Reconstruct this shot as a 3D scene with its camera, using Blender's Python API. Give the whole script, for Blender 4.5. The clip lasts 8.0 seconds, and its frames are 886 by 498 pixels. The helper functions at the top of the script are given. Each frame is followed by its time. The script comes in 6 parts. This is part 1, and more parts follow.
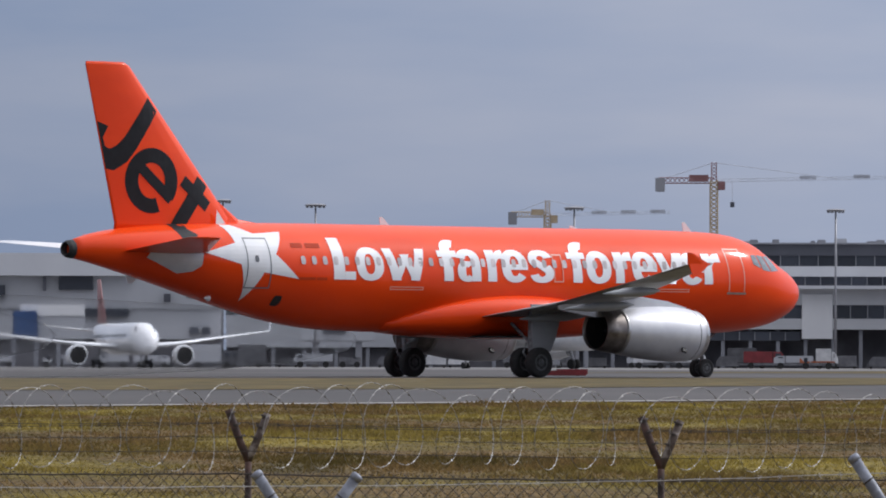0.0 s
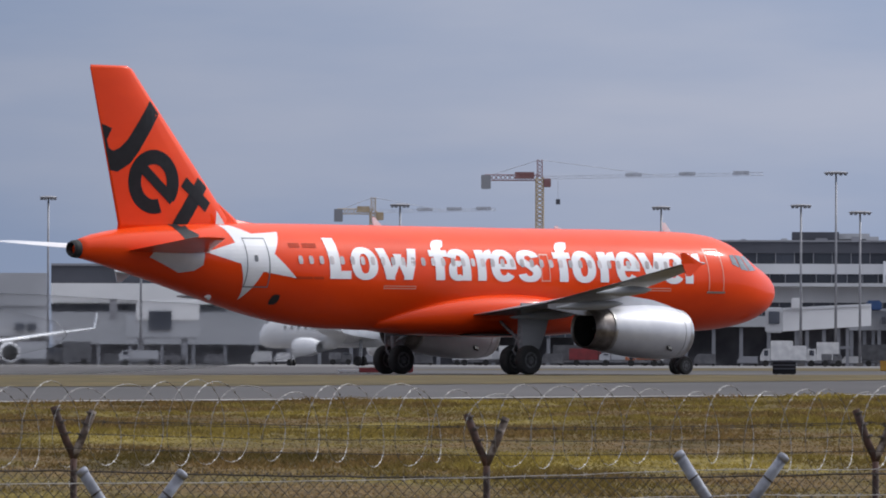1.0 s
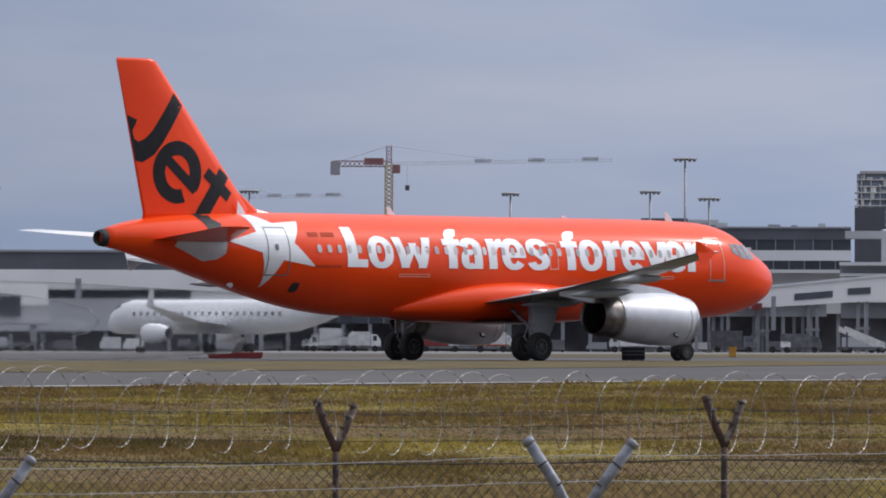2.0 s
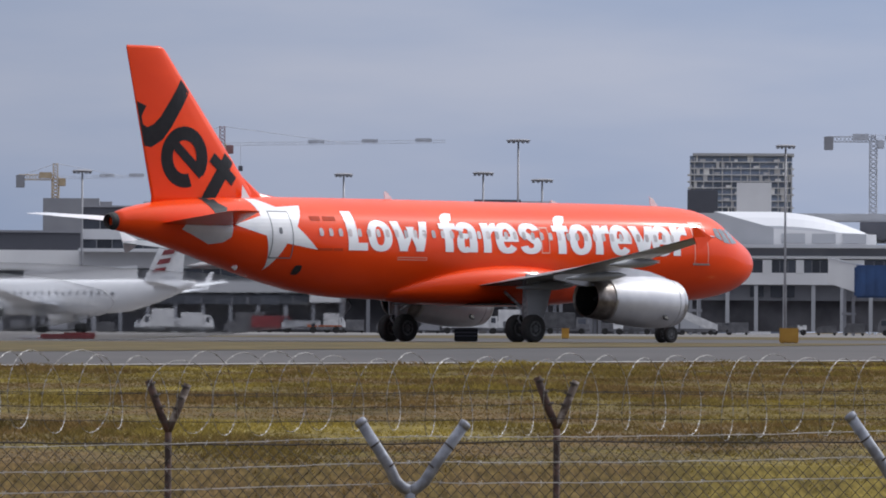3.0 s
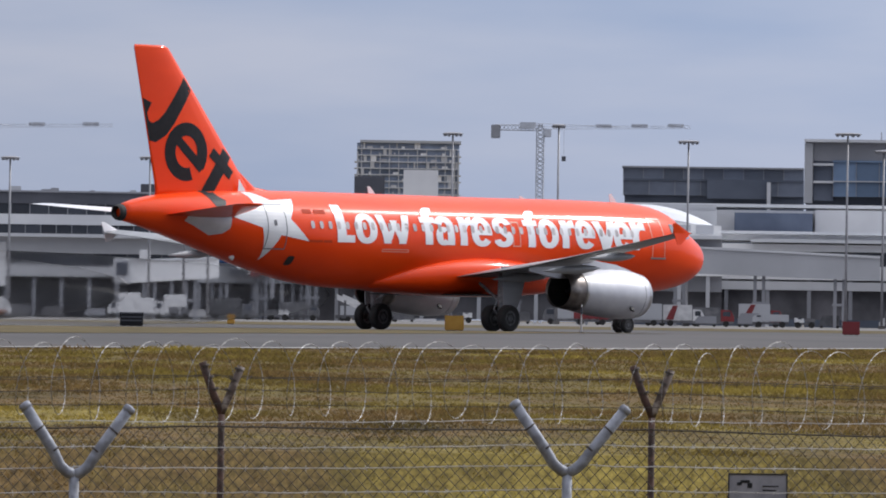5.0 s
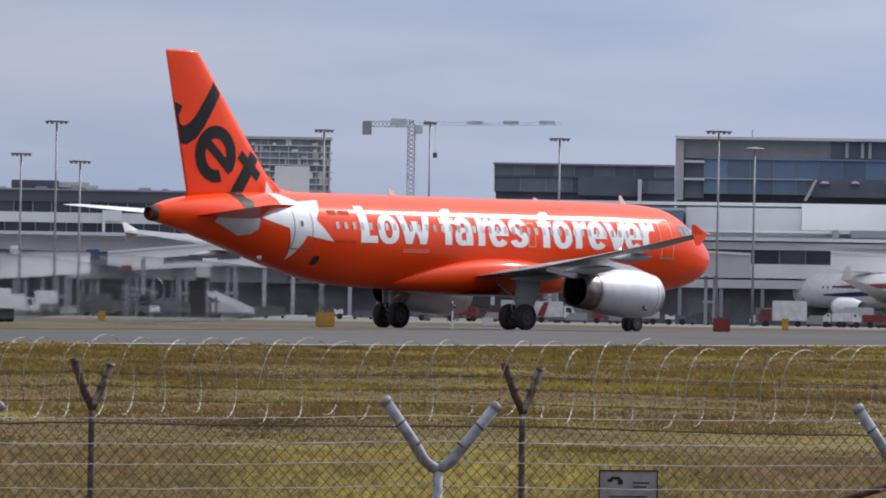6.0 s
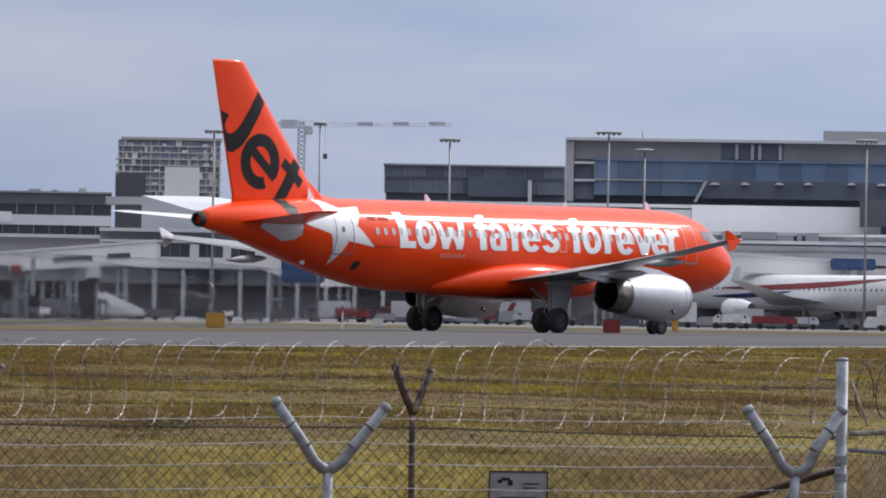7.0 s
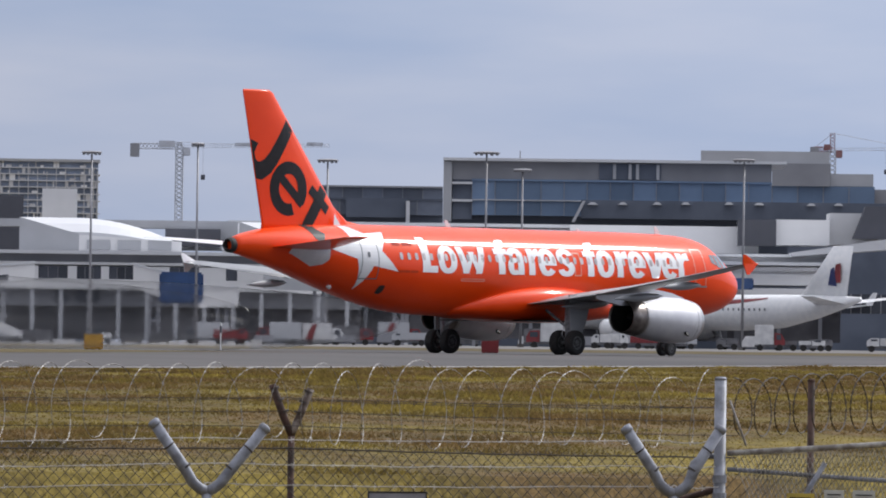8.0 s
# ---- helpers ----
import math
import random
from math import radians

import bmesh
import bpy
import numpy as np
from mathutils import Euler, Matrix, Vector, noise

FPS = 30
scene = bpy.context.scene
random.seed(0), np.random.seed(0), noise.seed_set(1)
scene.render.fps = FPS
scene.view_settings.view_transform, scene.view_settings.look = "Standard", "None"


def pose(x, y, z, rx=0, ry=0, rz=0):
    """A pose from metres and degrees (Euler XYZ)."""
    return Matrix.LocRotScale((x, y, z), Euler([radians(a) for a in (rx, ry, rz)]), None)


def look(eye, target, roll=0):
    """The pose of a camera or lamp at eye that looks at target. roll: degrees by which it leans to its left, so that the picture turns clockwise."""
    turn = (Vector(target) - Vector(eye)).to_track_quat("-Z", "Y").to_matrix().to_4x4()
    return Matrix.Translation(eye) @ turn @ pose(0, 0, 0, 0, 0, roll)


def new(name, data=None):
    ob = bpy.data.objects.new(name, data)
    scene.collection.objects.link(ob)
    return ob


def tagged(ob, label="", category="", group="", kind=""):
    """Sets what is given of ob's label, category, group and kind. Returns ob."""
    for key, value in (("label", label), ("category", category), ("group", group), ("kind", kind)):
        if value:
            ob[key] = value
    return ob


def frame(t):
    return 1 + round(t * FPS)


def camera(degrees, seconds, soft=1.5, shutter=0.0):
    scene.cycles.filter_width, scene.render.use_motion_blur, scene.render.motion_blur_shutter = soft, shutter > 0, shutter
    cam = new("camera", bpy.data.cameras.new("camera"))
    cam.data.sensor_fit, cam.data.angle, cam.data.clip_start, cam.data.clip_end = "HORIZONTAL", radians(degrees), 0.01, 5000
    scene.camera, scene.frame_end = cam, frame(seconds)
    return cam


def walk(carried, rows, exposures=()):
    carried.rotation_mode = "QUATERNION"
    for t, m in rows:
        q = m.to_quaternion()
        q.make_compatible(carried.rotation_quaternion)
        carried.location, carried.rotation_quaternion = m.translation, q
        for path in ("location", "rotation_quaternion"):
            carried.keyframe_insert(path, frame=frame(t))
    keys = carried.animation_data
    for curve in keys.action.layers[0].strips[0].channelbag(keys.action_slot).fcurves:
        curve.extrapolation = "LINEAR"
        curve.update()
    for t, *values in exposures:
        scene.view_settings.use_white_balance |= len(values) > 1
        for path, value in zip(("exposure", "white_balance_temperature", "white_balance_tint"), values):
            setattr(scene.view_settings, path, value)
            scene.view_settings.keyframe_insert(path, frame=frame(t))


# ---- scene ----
# ---- camera ----
cam = camera(7.353, 8.0, soft=1.9)
EYE = 0.5
# seconds, pan to the right, tilt up, lean to the left, in degrees; the tripod head only turns
HEAD = [
    (0.0, 0.0, 0.9592, 0.16), (0.5, 0.7492, 0.9491, 0.148), (1.0, 1.4478, 0.9383, 0.17), (1.5, 2.0594, 0.8948, 0.16),
    (3.0, 4.0888, 0.6737, 0.328), (3.5, 4.805, 0.6089, 0.462), (4.0, 5.5553, 0.5492, 0.577), (4.5, 6.2375, 0.5533, 0.747),
    (5.0, 6.862, 0.5843, 0.853), (6.5, 8.4039, 0.5656, 0.953), (7.0, 8.8467, 0.5944, 0.95), (7.5, 9.2935, 0.679, 0.885),
    (8.0, 9.8568, 0.7798, 0.76),
]
walk(cam, [(t, pose(0, 0, EYE, 90 + tilt, 0, -pan) @ pose(0, 0, 0, 0, 0, roll)) for t, pan, tilt, roll in HEAD],
     exposures=[(0.0, -0.19, 6080, 10), (1.5, -0.18, 6080, 10), (3.5, -0.13, 6130, 10), (5.0, -0.04, 6160, 10), (6.5, -0.02, 6180, 10), (8.0, 0.0, 6220, 10)])

# ---- world and sun ----
SUN_AZ, SUN_EL = 28.0, 38.0          # degrees from +x towards +y, and above the horizon
world = bpy.data.worlds.new("sky")
scene.world = world
world.use_nodes = True
wn = world.node_tree
wn.nodes.clear()
w_out = wn.nodes.new("ShaderNodeOutputWorld")
w_bg = wn.nodes.new("ShaderNodeBackground")
w_sky = wn.nodes.new("ShaderNodeTexSky")
w_sky.sky_type, w_sky.sun_disc = "NISHITA", False
w_sky.sun_elevation, w_sky.sun_rotation = radians(SUN_EL), radians(90 - SUN_AZ)
w_scale = wn.nodes.new("ShaderNodeVectorMath")
w_scale.operation = "SCALE"
w_scale.inputs["Scale"].default_value = 0.07
w_geo = wn.nodes.new("ShaderNodeTexCoord")
w_map = wn.nodes.new("ShaderNodeMapping")
w_map.inputs["Scale"].default_value = (7, 7, 34)
w_noise = wn.nodes.new("ShaderNodeTexNoise")
w_noise.inputs["Scale"].default_value, w_noise.inputs["Detail"].default_value = 1.3, 5
w_ramp = wn.nodes.new("ShaderNodeValToRGB")
w_ramp.color_ramp.elements[0].position, w_ramp.color_ramp.elements[0].color = 0.36, (0.285, 0.345, 0.485, 1)
w_ramp.color_ramp.elements[1].position, w_ramp.color_ramp.elements[1].color = 0.70, (0.425, 0.445, 0.535, 1)
w_mix = wn.nodes.new("ShaderNodeMix")
w_mix.data_type = "RGBA"
w_mix.inputs["Factor"].default_value = 0.93
wn.links.new(w_geo.outputs["Generated"], w_map.inputs["Vector"])
wn.links.new(w_map.outputs["Vector"], w_noise.inputs["Vector"])
wn.links.new(w_noise.outputs["Fac"], w_ramp.inputs["Fac"])
wn.links.new(w_sky.outputs["Color"], w_scale.inputs[0])
wn.links.new(w_scale.outputs["Vector"], w_mix.inputs["A"])
wn.links.new(w_ramp.outputs["Color"], w_mix.inputs["B"])
# an overcast sky grows brighter towards the zenith
w_sep = wn.nodes.new("ShaderNodeSeparateXYZ")
w_rise = wn.nodes.new("ShaderNodeMapRange")
w_rise.inputs["From Min"].default_value, w_rise.inputs["From Max"].default_value = 0.06, 0.9
w_rise.inputs["To Min"].default_value, w_rise.inputs["To Max"].default_value = 1.0, 2.5
w_gain = wn.nodes.new("ShaderNodeVectorMath")
w_gain.operation = "SCALE"
wn.links.new(w_geo.outputs["Generated"], w_sep.inputs["Vector"])
wn.links.new(w_sep.outputs["Z"], w_rise.inputs["Value"])
# and towards the veiled sun
w_dot = wn.nodes.new("ShaderNodeVectorMath")
w_dot.operation = "DOT_PRODUCT"
w_dot.inputs[1].default_value = (math.cos(radians(SUN_EL)) * math.cos(radians(SUN_AZ)), math.cos(radians(SUN_EL)) * math.sin(radians(SUN_AZ)), math.sin(radians(SUN_EL)))
w_near = wn.nodes.new("ShaderNodeMapRange")
w_near.inputs["From Min"].default_value, w_near.inputs["From Max"].default_value = 0.3, 1.0
w_near.inputs["To Min"].default_value, w_near.inputs["To Max"].default_value = 0.88, 2.2
w_mul = wn.nodes.new("ShaderNodeMath")
w_mul.operation = "MULTIPLY"
wn.links.new(w_geo.outputs["Generated"], w_dot.inputs[0])
wn.links.new(w_dot.outputs["Value"], w_near.inputs["Value"])
wn.links.new(w_rise.outputs["Result"], w_mul.inputs[0])
wn.links.new(w_near.outputs["Result"], w_mul.inputs[1])
wn.links.new(w_mul.outputs["Value"], w_gain.inputs["Scale"])
# the high cloud is less blue than the low sky
w_grey = wn.nodes.new("ShaderNodeMix")
w_grey.data_type = "RGBA"
w_grey.inputs["B"].default_value = (0.40, 0.395, 0.415, 1)
w_lift = wn.nodes.new("ShaderNodeMapRange")
w_lift.inputs["From Min"].default_value, w_lift.inputs["From Max"].default_value = 0.08, 0.4
wn.links.new(w_sep.outputs["Z"], w_lift.inputs["Value"])
wn.links.new(w_lift.outputs["Result"], w_grey.inputs["Factor"])
wn.links.new(w_mix.outputs["Result"], w_grey.inputs["A"])
wn.links.new(w_grey.outputs["Result"], w_gain.inputs[0])
wn.links.new(w_gain.outputs["Vector"], w_bg.inputs["Color"])
w_bg.inputs["Strength"].default_value = 1.0
wn.links.new(w_bg.outputs["Background"], w_out.inputs["Surface"])

sun = new("sun", bpy.data.lights.new("sun", "SUN"))
sun.data.energy, sun.data.angle, sun.data.color = 2.4, radians(3), (1.0, 0.95, 0.88)
sun_way = Vector((math.cos(radians(SUN_EL)) * math.cos(radians(SUN_AZ)), math.cos(radians(SUN_EL)) * math.sin(radians(SUN_AZ)), math.sin(radians(SUN_EL))))
sun.matrix_world = look(sun_way * 50, (0, 0, 0))

# ---- materials ----


def material(name, colour, rough=0.6, metal=0.0, second=None, scale=3.0, bump=0.0, bump_scale=40.0, coat=0.0, spread=0.0, spec=0.5, detail=6, stretch=(1, 1, 1), low=0.4, high=0.65):
    """A surface with two noise scales of colour, a fine relief, and a per-object spread of tone."""
    m = bpy.data.materials.new(name)
    m.use_nodes = True
    nt = m.node_tree
    b = nt.nodes["Principled BSDF"]
    b.inputs["Roughness"].default_value, b.inputs["Metallic"].default_value = rough, metal
    b.inputs["Coat Weight"].default_value = coat
    b.inputs["Specular IOR Level"].default_value = spec
    b.inputs["Coat Roughness"].default_value = 0.11
    second = second or tuple(c * 0.86 for c in colour)
    tc = nt.nodes.new("ShaderNodeTexCoord")
    mp = nt.nodes.new("ShaderNodeMapping")
    mp.inputs["Scale"].default_value = stretch
    nt.links.new(tc.outputs["Object"], mp.inputs["Vector"])
    n1 = nt.nodes.new("ShaderNodeTexNoise")
    n1.inputs["Scale"].default_value, n1.inputs["Detail"].default_value = scale, detail
    nt.links.new(mp.outputs["Vector"], n1.inputs["Vector"])
    ramp = nt.nodes.new("ShaderNodeValToRGB")
    ramp.color_ramp.elements[0].position, ramp.color_ramp.elements[0].color = low, (*second, 1)
    ramp.color_ramp.elements[1].position, ramp.color_ramp.elements[1].color = high, (*colour, 1)
    nt.links.new(n1.outputs["Fac"], ramp.inputs["Fac"])
    last = ramp.outputs["Color"]
    if spread:
        info = nt.nodes.new("ShaderNodeObjectInfo")
        hsv = nt.nodes.new("ShaderNodeHueSaturation")
        rng = nt.nodes.new("ShaderNodeMapRange")
        rng.inputs["To Min"].default_value, rng.inputs["To Max"].default_value = 1 - spread, 1 + spread
        nt.links.new(info.outputs["Random"], rng.inputs["Value"])
        nt.links.new(rng.outputs["Result"], hsv.inputs["Value"])
        nt.links.new(last, hsv.inputs["Color"])
        last = hsv.outputs["Color"]
    nt.links.new(last, b.inputs["Base Color"])
    if bump:
        n2 = nt.nodes.new("ShaderNodeTexNoise")
        n2.inputs["Scale"].default_value, n2.inputs["Detail"].default_value = bump_scale, 4
        nt.links.new(tc.outputs["Object"], n2.inputs["Vector"])
        bp = nt.nodes.new("ShaderNodeBump")
        bp.inputs["Strength"].default_value = bump
        nt.links.new(n2.outputs["Fac"], bp.inputs["Height"])
        nt.links.new(bp.outputs["Normal"], b.inputs["Normal"])
    return m


ORANGE = material("orange_paint", (0.86, 0.066, 0.003), 0.42, second=(0.78, 0.054, 0.0025), scale=0.6, coat=0.42, spec=0.06, stretch=(0.4, 1, 1))
WHITE_PAINT = material("white_paint", (0.80, 0.80, 0.81), 0.32, second=(0.72, 0.73, 0.75), scale=1.2, coat=0.4)
LETTER = material("letter_white", (0.82, 0.82, 0.83), 0.35, second=(0.76, 0.76, 0.78), scale=1.0, coat=0.3)
DECAL_DARK = material("dark_decal", (0.014, 0.015, 0.018), 0.45, second=(0.010, 0.011, 0.013), spec=0.25)
WING_GREY = material("wing_grey", (0.34, 0.35, 0.37), 0.40, second=(0.24, 0.25, 0.265), scale=0.9, stretch=(0.3, 1, 1))
FLAP_GREY = material("flap_grey", (0.20, 0.205, 0.22), 0.45, second=(0.12, 0.125, 0.135), scale=1.4, stretch=(1, 0.3, 1))
COWL = material("cowl_silver", (0.62, 0.62, 0.64), 0.44, metal=0.4, second=(0.55, 0.55, 0.58), scale=1.5, coat=0.15)
NOZZLE = material("heat_stained_metal", (0.30, 0.27, 0.25), 0.36, metal=0.9, second=(0.16, 0.14, 0.13), scale=2.5)
RIM = material("wheel_rim", (0.12, 0.12, 0.125), 0.6, metal=0.2, second=(0.06, 0.06, 0.06), scale=6)
METAL = material("bare_metal", (0.55, 0.54, 0.53), 0.3, metal=0.9, second=(0.42, 0.40, 0.39), scale=4)
# Soot, and the shade inside intakes, vents and the wheel bay, in one colour.
SOOT_SHADE = material("soot_and_shade", (0.030, 0.028, 0.028), 0.7, second=(0.015, 0.015, 0.015))
RUBBER = material("rubber", (0.018, 0.018, 0.019), 0.85, second=(0.028, 0.027, 0.026), scale=8, bump=0.2)
STRUT = material("strut_paint", (0.40, 0.41, 0.43), 0.4, second=(0.22, 0.22, 0.23), scale=6)
WINDOW = material("cabin_window", (0.60, 0.54, 0.54), 0.2, second=(0.46, 0.42, 0.43), scale=5, spread=0.25)
GLASS_DARK = material("cockpit_glass", (0.22, 0.25, 0.28), 0.05, second=(0.12, 0.14, 0.16), spec=0.9)
LINE_PALE = material("pale_line", (0.78, 0.36, 0.26), 0.4)
LINE_DARK = material("dark_line", (0.16, 0.17, 0.19), 0.4)
REG = material("faded_mark", (0.48, 0.045, 0.010), 0.6, spec=0.1)

ASPHALT = material("asphalt", (0.095, 0.088, 0.086), 0.9, second=(0.070, 0.066, 0.066), scale=0.05, bump=0.3, bump_scale=30, stretch=(1, 0.35, 1), spec=0.2)
CONCRETE = material("apron_concrete", (0.19, 0.18, 0.175), 0.85, second=(0.14, 0.134, 0.132), scale=0.02, bump=0.2, spec=0.2)


def grass_material(name, relief, island=False):
    """Dry grass: broad patches of brown, olive and yellow-green, with a fine mottle over them."""
    m = material(name, (1, 1, 1), 0.95, spec=0.1, bump=relief, bump_scale=14)
    nt = m.node_tree
    b = nt.nodes["Principled BSDF"]
    tc = nt.nodes.new("ShaderNodeTexCoord")
    mp = nt.nodes.new("ShaderNodeMapping")
    mp.inputs["Scale"].default_value = (0.5, 0.16, 1)
    broad = nt.nodes.new("ShaderNodeTexNoise")
    broad.inputs["Scale"].default_value, broad.inputs["Detail"].default_value, broad.inputs["Roughness"].default_value = 0.55, 9, 0.62
    ramp = nt.nodes.new("ShaderNodeValToRGB")
    cr = ramp.color_ramp
    cr.elements[0].position, cr.elements[0].color = 0.34, (0.064, 0.048, 0.016, 1)
    cr.elements[1].position, cr.elements[1].color = 0.62, (0.182, 0.140, 0.034, 1)
    for p, c in ((0.43, (0.122, 0.080, 0.033, 1)), (0.51, (0.100, 0.074, 0.023, 1))):
        e = cr.elements.new(p)
        e.color = c
    mp2 = nt.nodes.new("ShaderNodeMapping")
    mp2.inputs["Scale"].default_value = (1, 0.045, 1)
    fine = nt.nodes.new("ShaderNodeTexNoise")
    fine.inputs["Scale"].default_value, fine.inputs["Detail"].default_value = 26.0, 6
    rng = nt.nodes.new("ShaderNodeMapRange")
    rng.inputs["From Min"].default_value, rng.inputs["From Max"].default_value = 0.3, 0.7
    rng.inputs["To Min"].default_value, rng.inputs["To Max"].default_value = 0.5, 1.5
    hsv = nt.nodes.new("ShaderNodeHueSaturation")
    nt.links.new(tc.outputs["Object"], mp.inputs["Vector"])
    nt.links.new(tc.outputs["Object"], mp2.inputs["Vector"])
    nt.links.new(mp.outputs["Vector"], broad.inputs["Vector"])
    nt.links.new(mp2.outputs["Vector"], fine.inputs["Vector"])
    nt.links.new(broad.outputs["Fac"], ramp.inputs["Fac"])
    nt.links.new(fine.outputs["Fac"], rng.inputs["Value"])
    nt.links.new(ramp.outputs["Color"], hsv.inputs["Color"])
    nt.links.new(rng.outputs["Result"], hsv.inputs["Value"])
    last = hsv.outputs["Color"]
    if island:
        geo = nt.nodes.new("ShaderNodeNewGeometry")
        r2 = nt.nodes.new("ShaderNodeMapRange")
        r2.inputs["To Min"].default_value, r2.inputs["To Max"].default_value = 0.95, 1.85
        h2 = nt.nodes.new("ShaderNodeHueSaturation")
        nt.links.new(geo.outputs["Random Per Island"], r2.inputs["Value"])
        nt.links.new(r2.outputs["Result"], h2.inputs["Value"])
        nt.links.new(last, h2.inputs["Color"])
        last = h2.outputs["Color"]
        # thin blades let light through
        rng.inputs["To Min"].default_value, rng.inputs["To Max"].default_value = 0.8, 1.25
        thin = nt.nodes.new("ShaderNodeBsdfTranslucent")
        both = nt.nodes.new("ShaderNodeMixShader")
        both.inputs["Fac"].default_value = 0.5
        nt.links.new(last, thin.inputs["Color"])
        nt.links.new(b.outputs["BSDF"], both.inputs[1])
        nt.links.new(thin.outputs["BSDF"], both.inputs[2])
        nt.links.new(both.outputs["Shader"], nt.nodes["Material Output"].inputs["Surface"])
    nt.links.new(last, b.inputs["Base Color"])
    return m


GRASS = grass_material("dry_grass", 0.5)
GRASS_STRIP = material("strip_grass", (0.128, 0.100, 0.046), 0.95, second=(0.082, 0.066, 0.034), scale=0.5, bump=0.5, bump_scale=4, spec=0.1, stretch=(1, 0.25, 1), low=0.36, high=0.66)
LINE_WHITE = material("road_paint", (0.50, 0.47, 0.42), 0.75, second=(0.33, 0.30, 0.265), scale=0.8)
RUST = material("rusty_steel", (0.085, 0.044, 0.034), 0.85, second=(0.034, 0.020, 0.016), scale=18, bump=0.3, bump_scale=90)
RUST_PALE = material("pale_patchy_steel", (0.30, 0.26, 0.23), 0.65, metal=0.1, second=(0.07, 0.047, 0.036), scale=14, bump=0.2, low=0.5, high=0.66)
GALV = material("galvanised_steel", (0.27, 0.286, 0.335), 0.55, metal=0.15, second=(0.145, 0.152, 0.178), scale=16, bump=0.18, bump_scale=70)
GALV_PALE = material("flaking_zinc", (0.48, 0.46, 0.43), 0.65, metal=0.1, second=(0.22, 0.20, 0.185), scale=22, bump=0.3, bump_scale=60)
WIRE_DARK = material("old_wire", (0.060, 0.048, 0.042), 0.7, second=(0.035, 0.028, 0.025), scale=30)
WIRE_PALE = material("zinc_wire", (0.50, 0.49, 0.48), 0.5, metal=0.2, second=(0.36, 0.35, 0.345), scale=4)
WIRE_LIGHT = material("razor_wire", (0.38, 0.37, 0.36), 0.5, metal=0.2, second=(0.14, 0.13, 0.12), scale=2.5, low=0.35, high=0.7)
SIGN = material("sign_sheet", (0.27, 0.27, 0.30), 0.6, second=(0.20, 0.20, 0.225), scale=9)



def hot_air():
    """Air hardly denser than the rest, churned, so that what lies behind is smeared."""
    m = bpy.data.materials.new("hot_air")
    m.use_nodes = True
    nt = m.node_tree
    nt.nodes.remove(nt.nodes["Principled BSDF"])
    b = nt.nodes.new("ShaderNodeBsdfRefraction")
    b.inputs["IOR"].default_value, b.inputs["Roughness"].default_value = 1.00015, 0.7
    clear = nt.nodes.new("ShaderNodeBsdfTransparent")
    both = nt.nodes.new("ShaderNodeMixShader")
    both.inputs["Fac"].default_value = 0.65
    nt.links.new(clear.outputs["BSDF"], both.inputs[1])
    nt.links.new(b.outputs["BSDF"], both.inputs[2])
    nt.links.new(both.outputs["Shader"], nt.nodes["Material Output"].inputs["Surface"])
    return m


HOT_AIR = hot_air()

# ---- helpers for building ----


def thing(name, label, category, at=None, group="", kind=""):
    ob = new(name)
    ob.empty_display_size = 0.2
    if at is not None:
        ob.matrix_basis = at
    return tagged(ob, label, category, group, kind)


def part(name, bm, mat, parent=None, label="", smooth=False):
    me = bpy.data.meshes.new(name)
    bm.normal_update()
    bm.to_mesh(me)
    bm.free()
    me.materials.append(mat)
    if smooth:
        for p in me.polygons:
            p.use_smooth = True
    ob = new(name, me)
    if parent is not None:
        ob.parent = parent
    return tagged(ob, label)


def piece(name, me, parent, m=None):
    """One more object on a mesh that exists already."""
    ob = new(name, me)
    ob.parent = parent
    if m is not None:
        ob.matrix_basis = m
    return ob


def put_box(bm, x0, y0, z0, x1, y1, z1, bevel=0.0):
    got = bmesh.ops.create_cube(bm, size=1.0, matrix=Matrix.LocRotScale(((x0 + x1) / 2, (y0 + y1) / 2, (z0 + z1) / 2), None, (abs(x1 - x0), abs(y1 - y0), abs(z1 - z0))))
    if bevel:
        edges = {e for v in got["verts"] for e in v.link_edges}
        bmesh.ops.bevel(bm, geom=list(edges), offset=bevel, segments=2, affect="EDGES")
    return bm


def boxes(*rows, bevel=0.0):
    bm = bmesh.new()
    for r in rows:
        put_box(bm, *r, bevel=bevel)
    return bm


def put_tube(bm, points, radius, sides=8, cap=True):
    """A tube along points; radius may be one number or one for each point."""
    pts = [Vector(p) for p in points]
    radii = radius if isinstance(radius, (list, tuple)) else [radius] * len(pts)
    rings = []
    for i, p in enumerate(pts):
        d = (pts[min(i + 1, len(pts) - 1)] - pts[max(i - 1, 0)]).normalized()
        up = Vector((0, 0, 1)) if abs(d.z) < 0.9 else Vector((1, 0, 0))
        a = d.cross(up).normalized()
        b = a.cross(d)
        rings.append([bm.verts.new(p + radii[i] * (math.cos(k * math.tau / sides) * a + math.sin(k * math.tau / sides) * b)) for k in range(sides)])
    for r, q in zip(rings, rings[1:]):
        for k in range(sides):
            bm.faces.new((r[k], r[(k + 1) % sides], q[(k + 1) % sides], q[k]))
    if cap:
        bm.faces.new(rings[0][::-1])
        bm.faces.new(rings[-1])
    return bm


def tube(points, radius, sides=8):
    return put_tube(bmesh.new(), points, radius, sides)


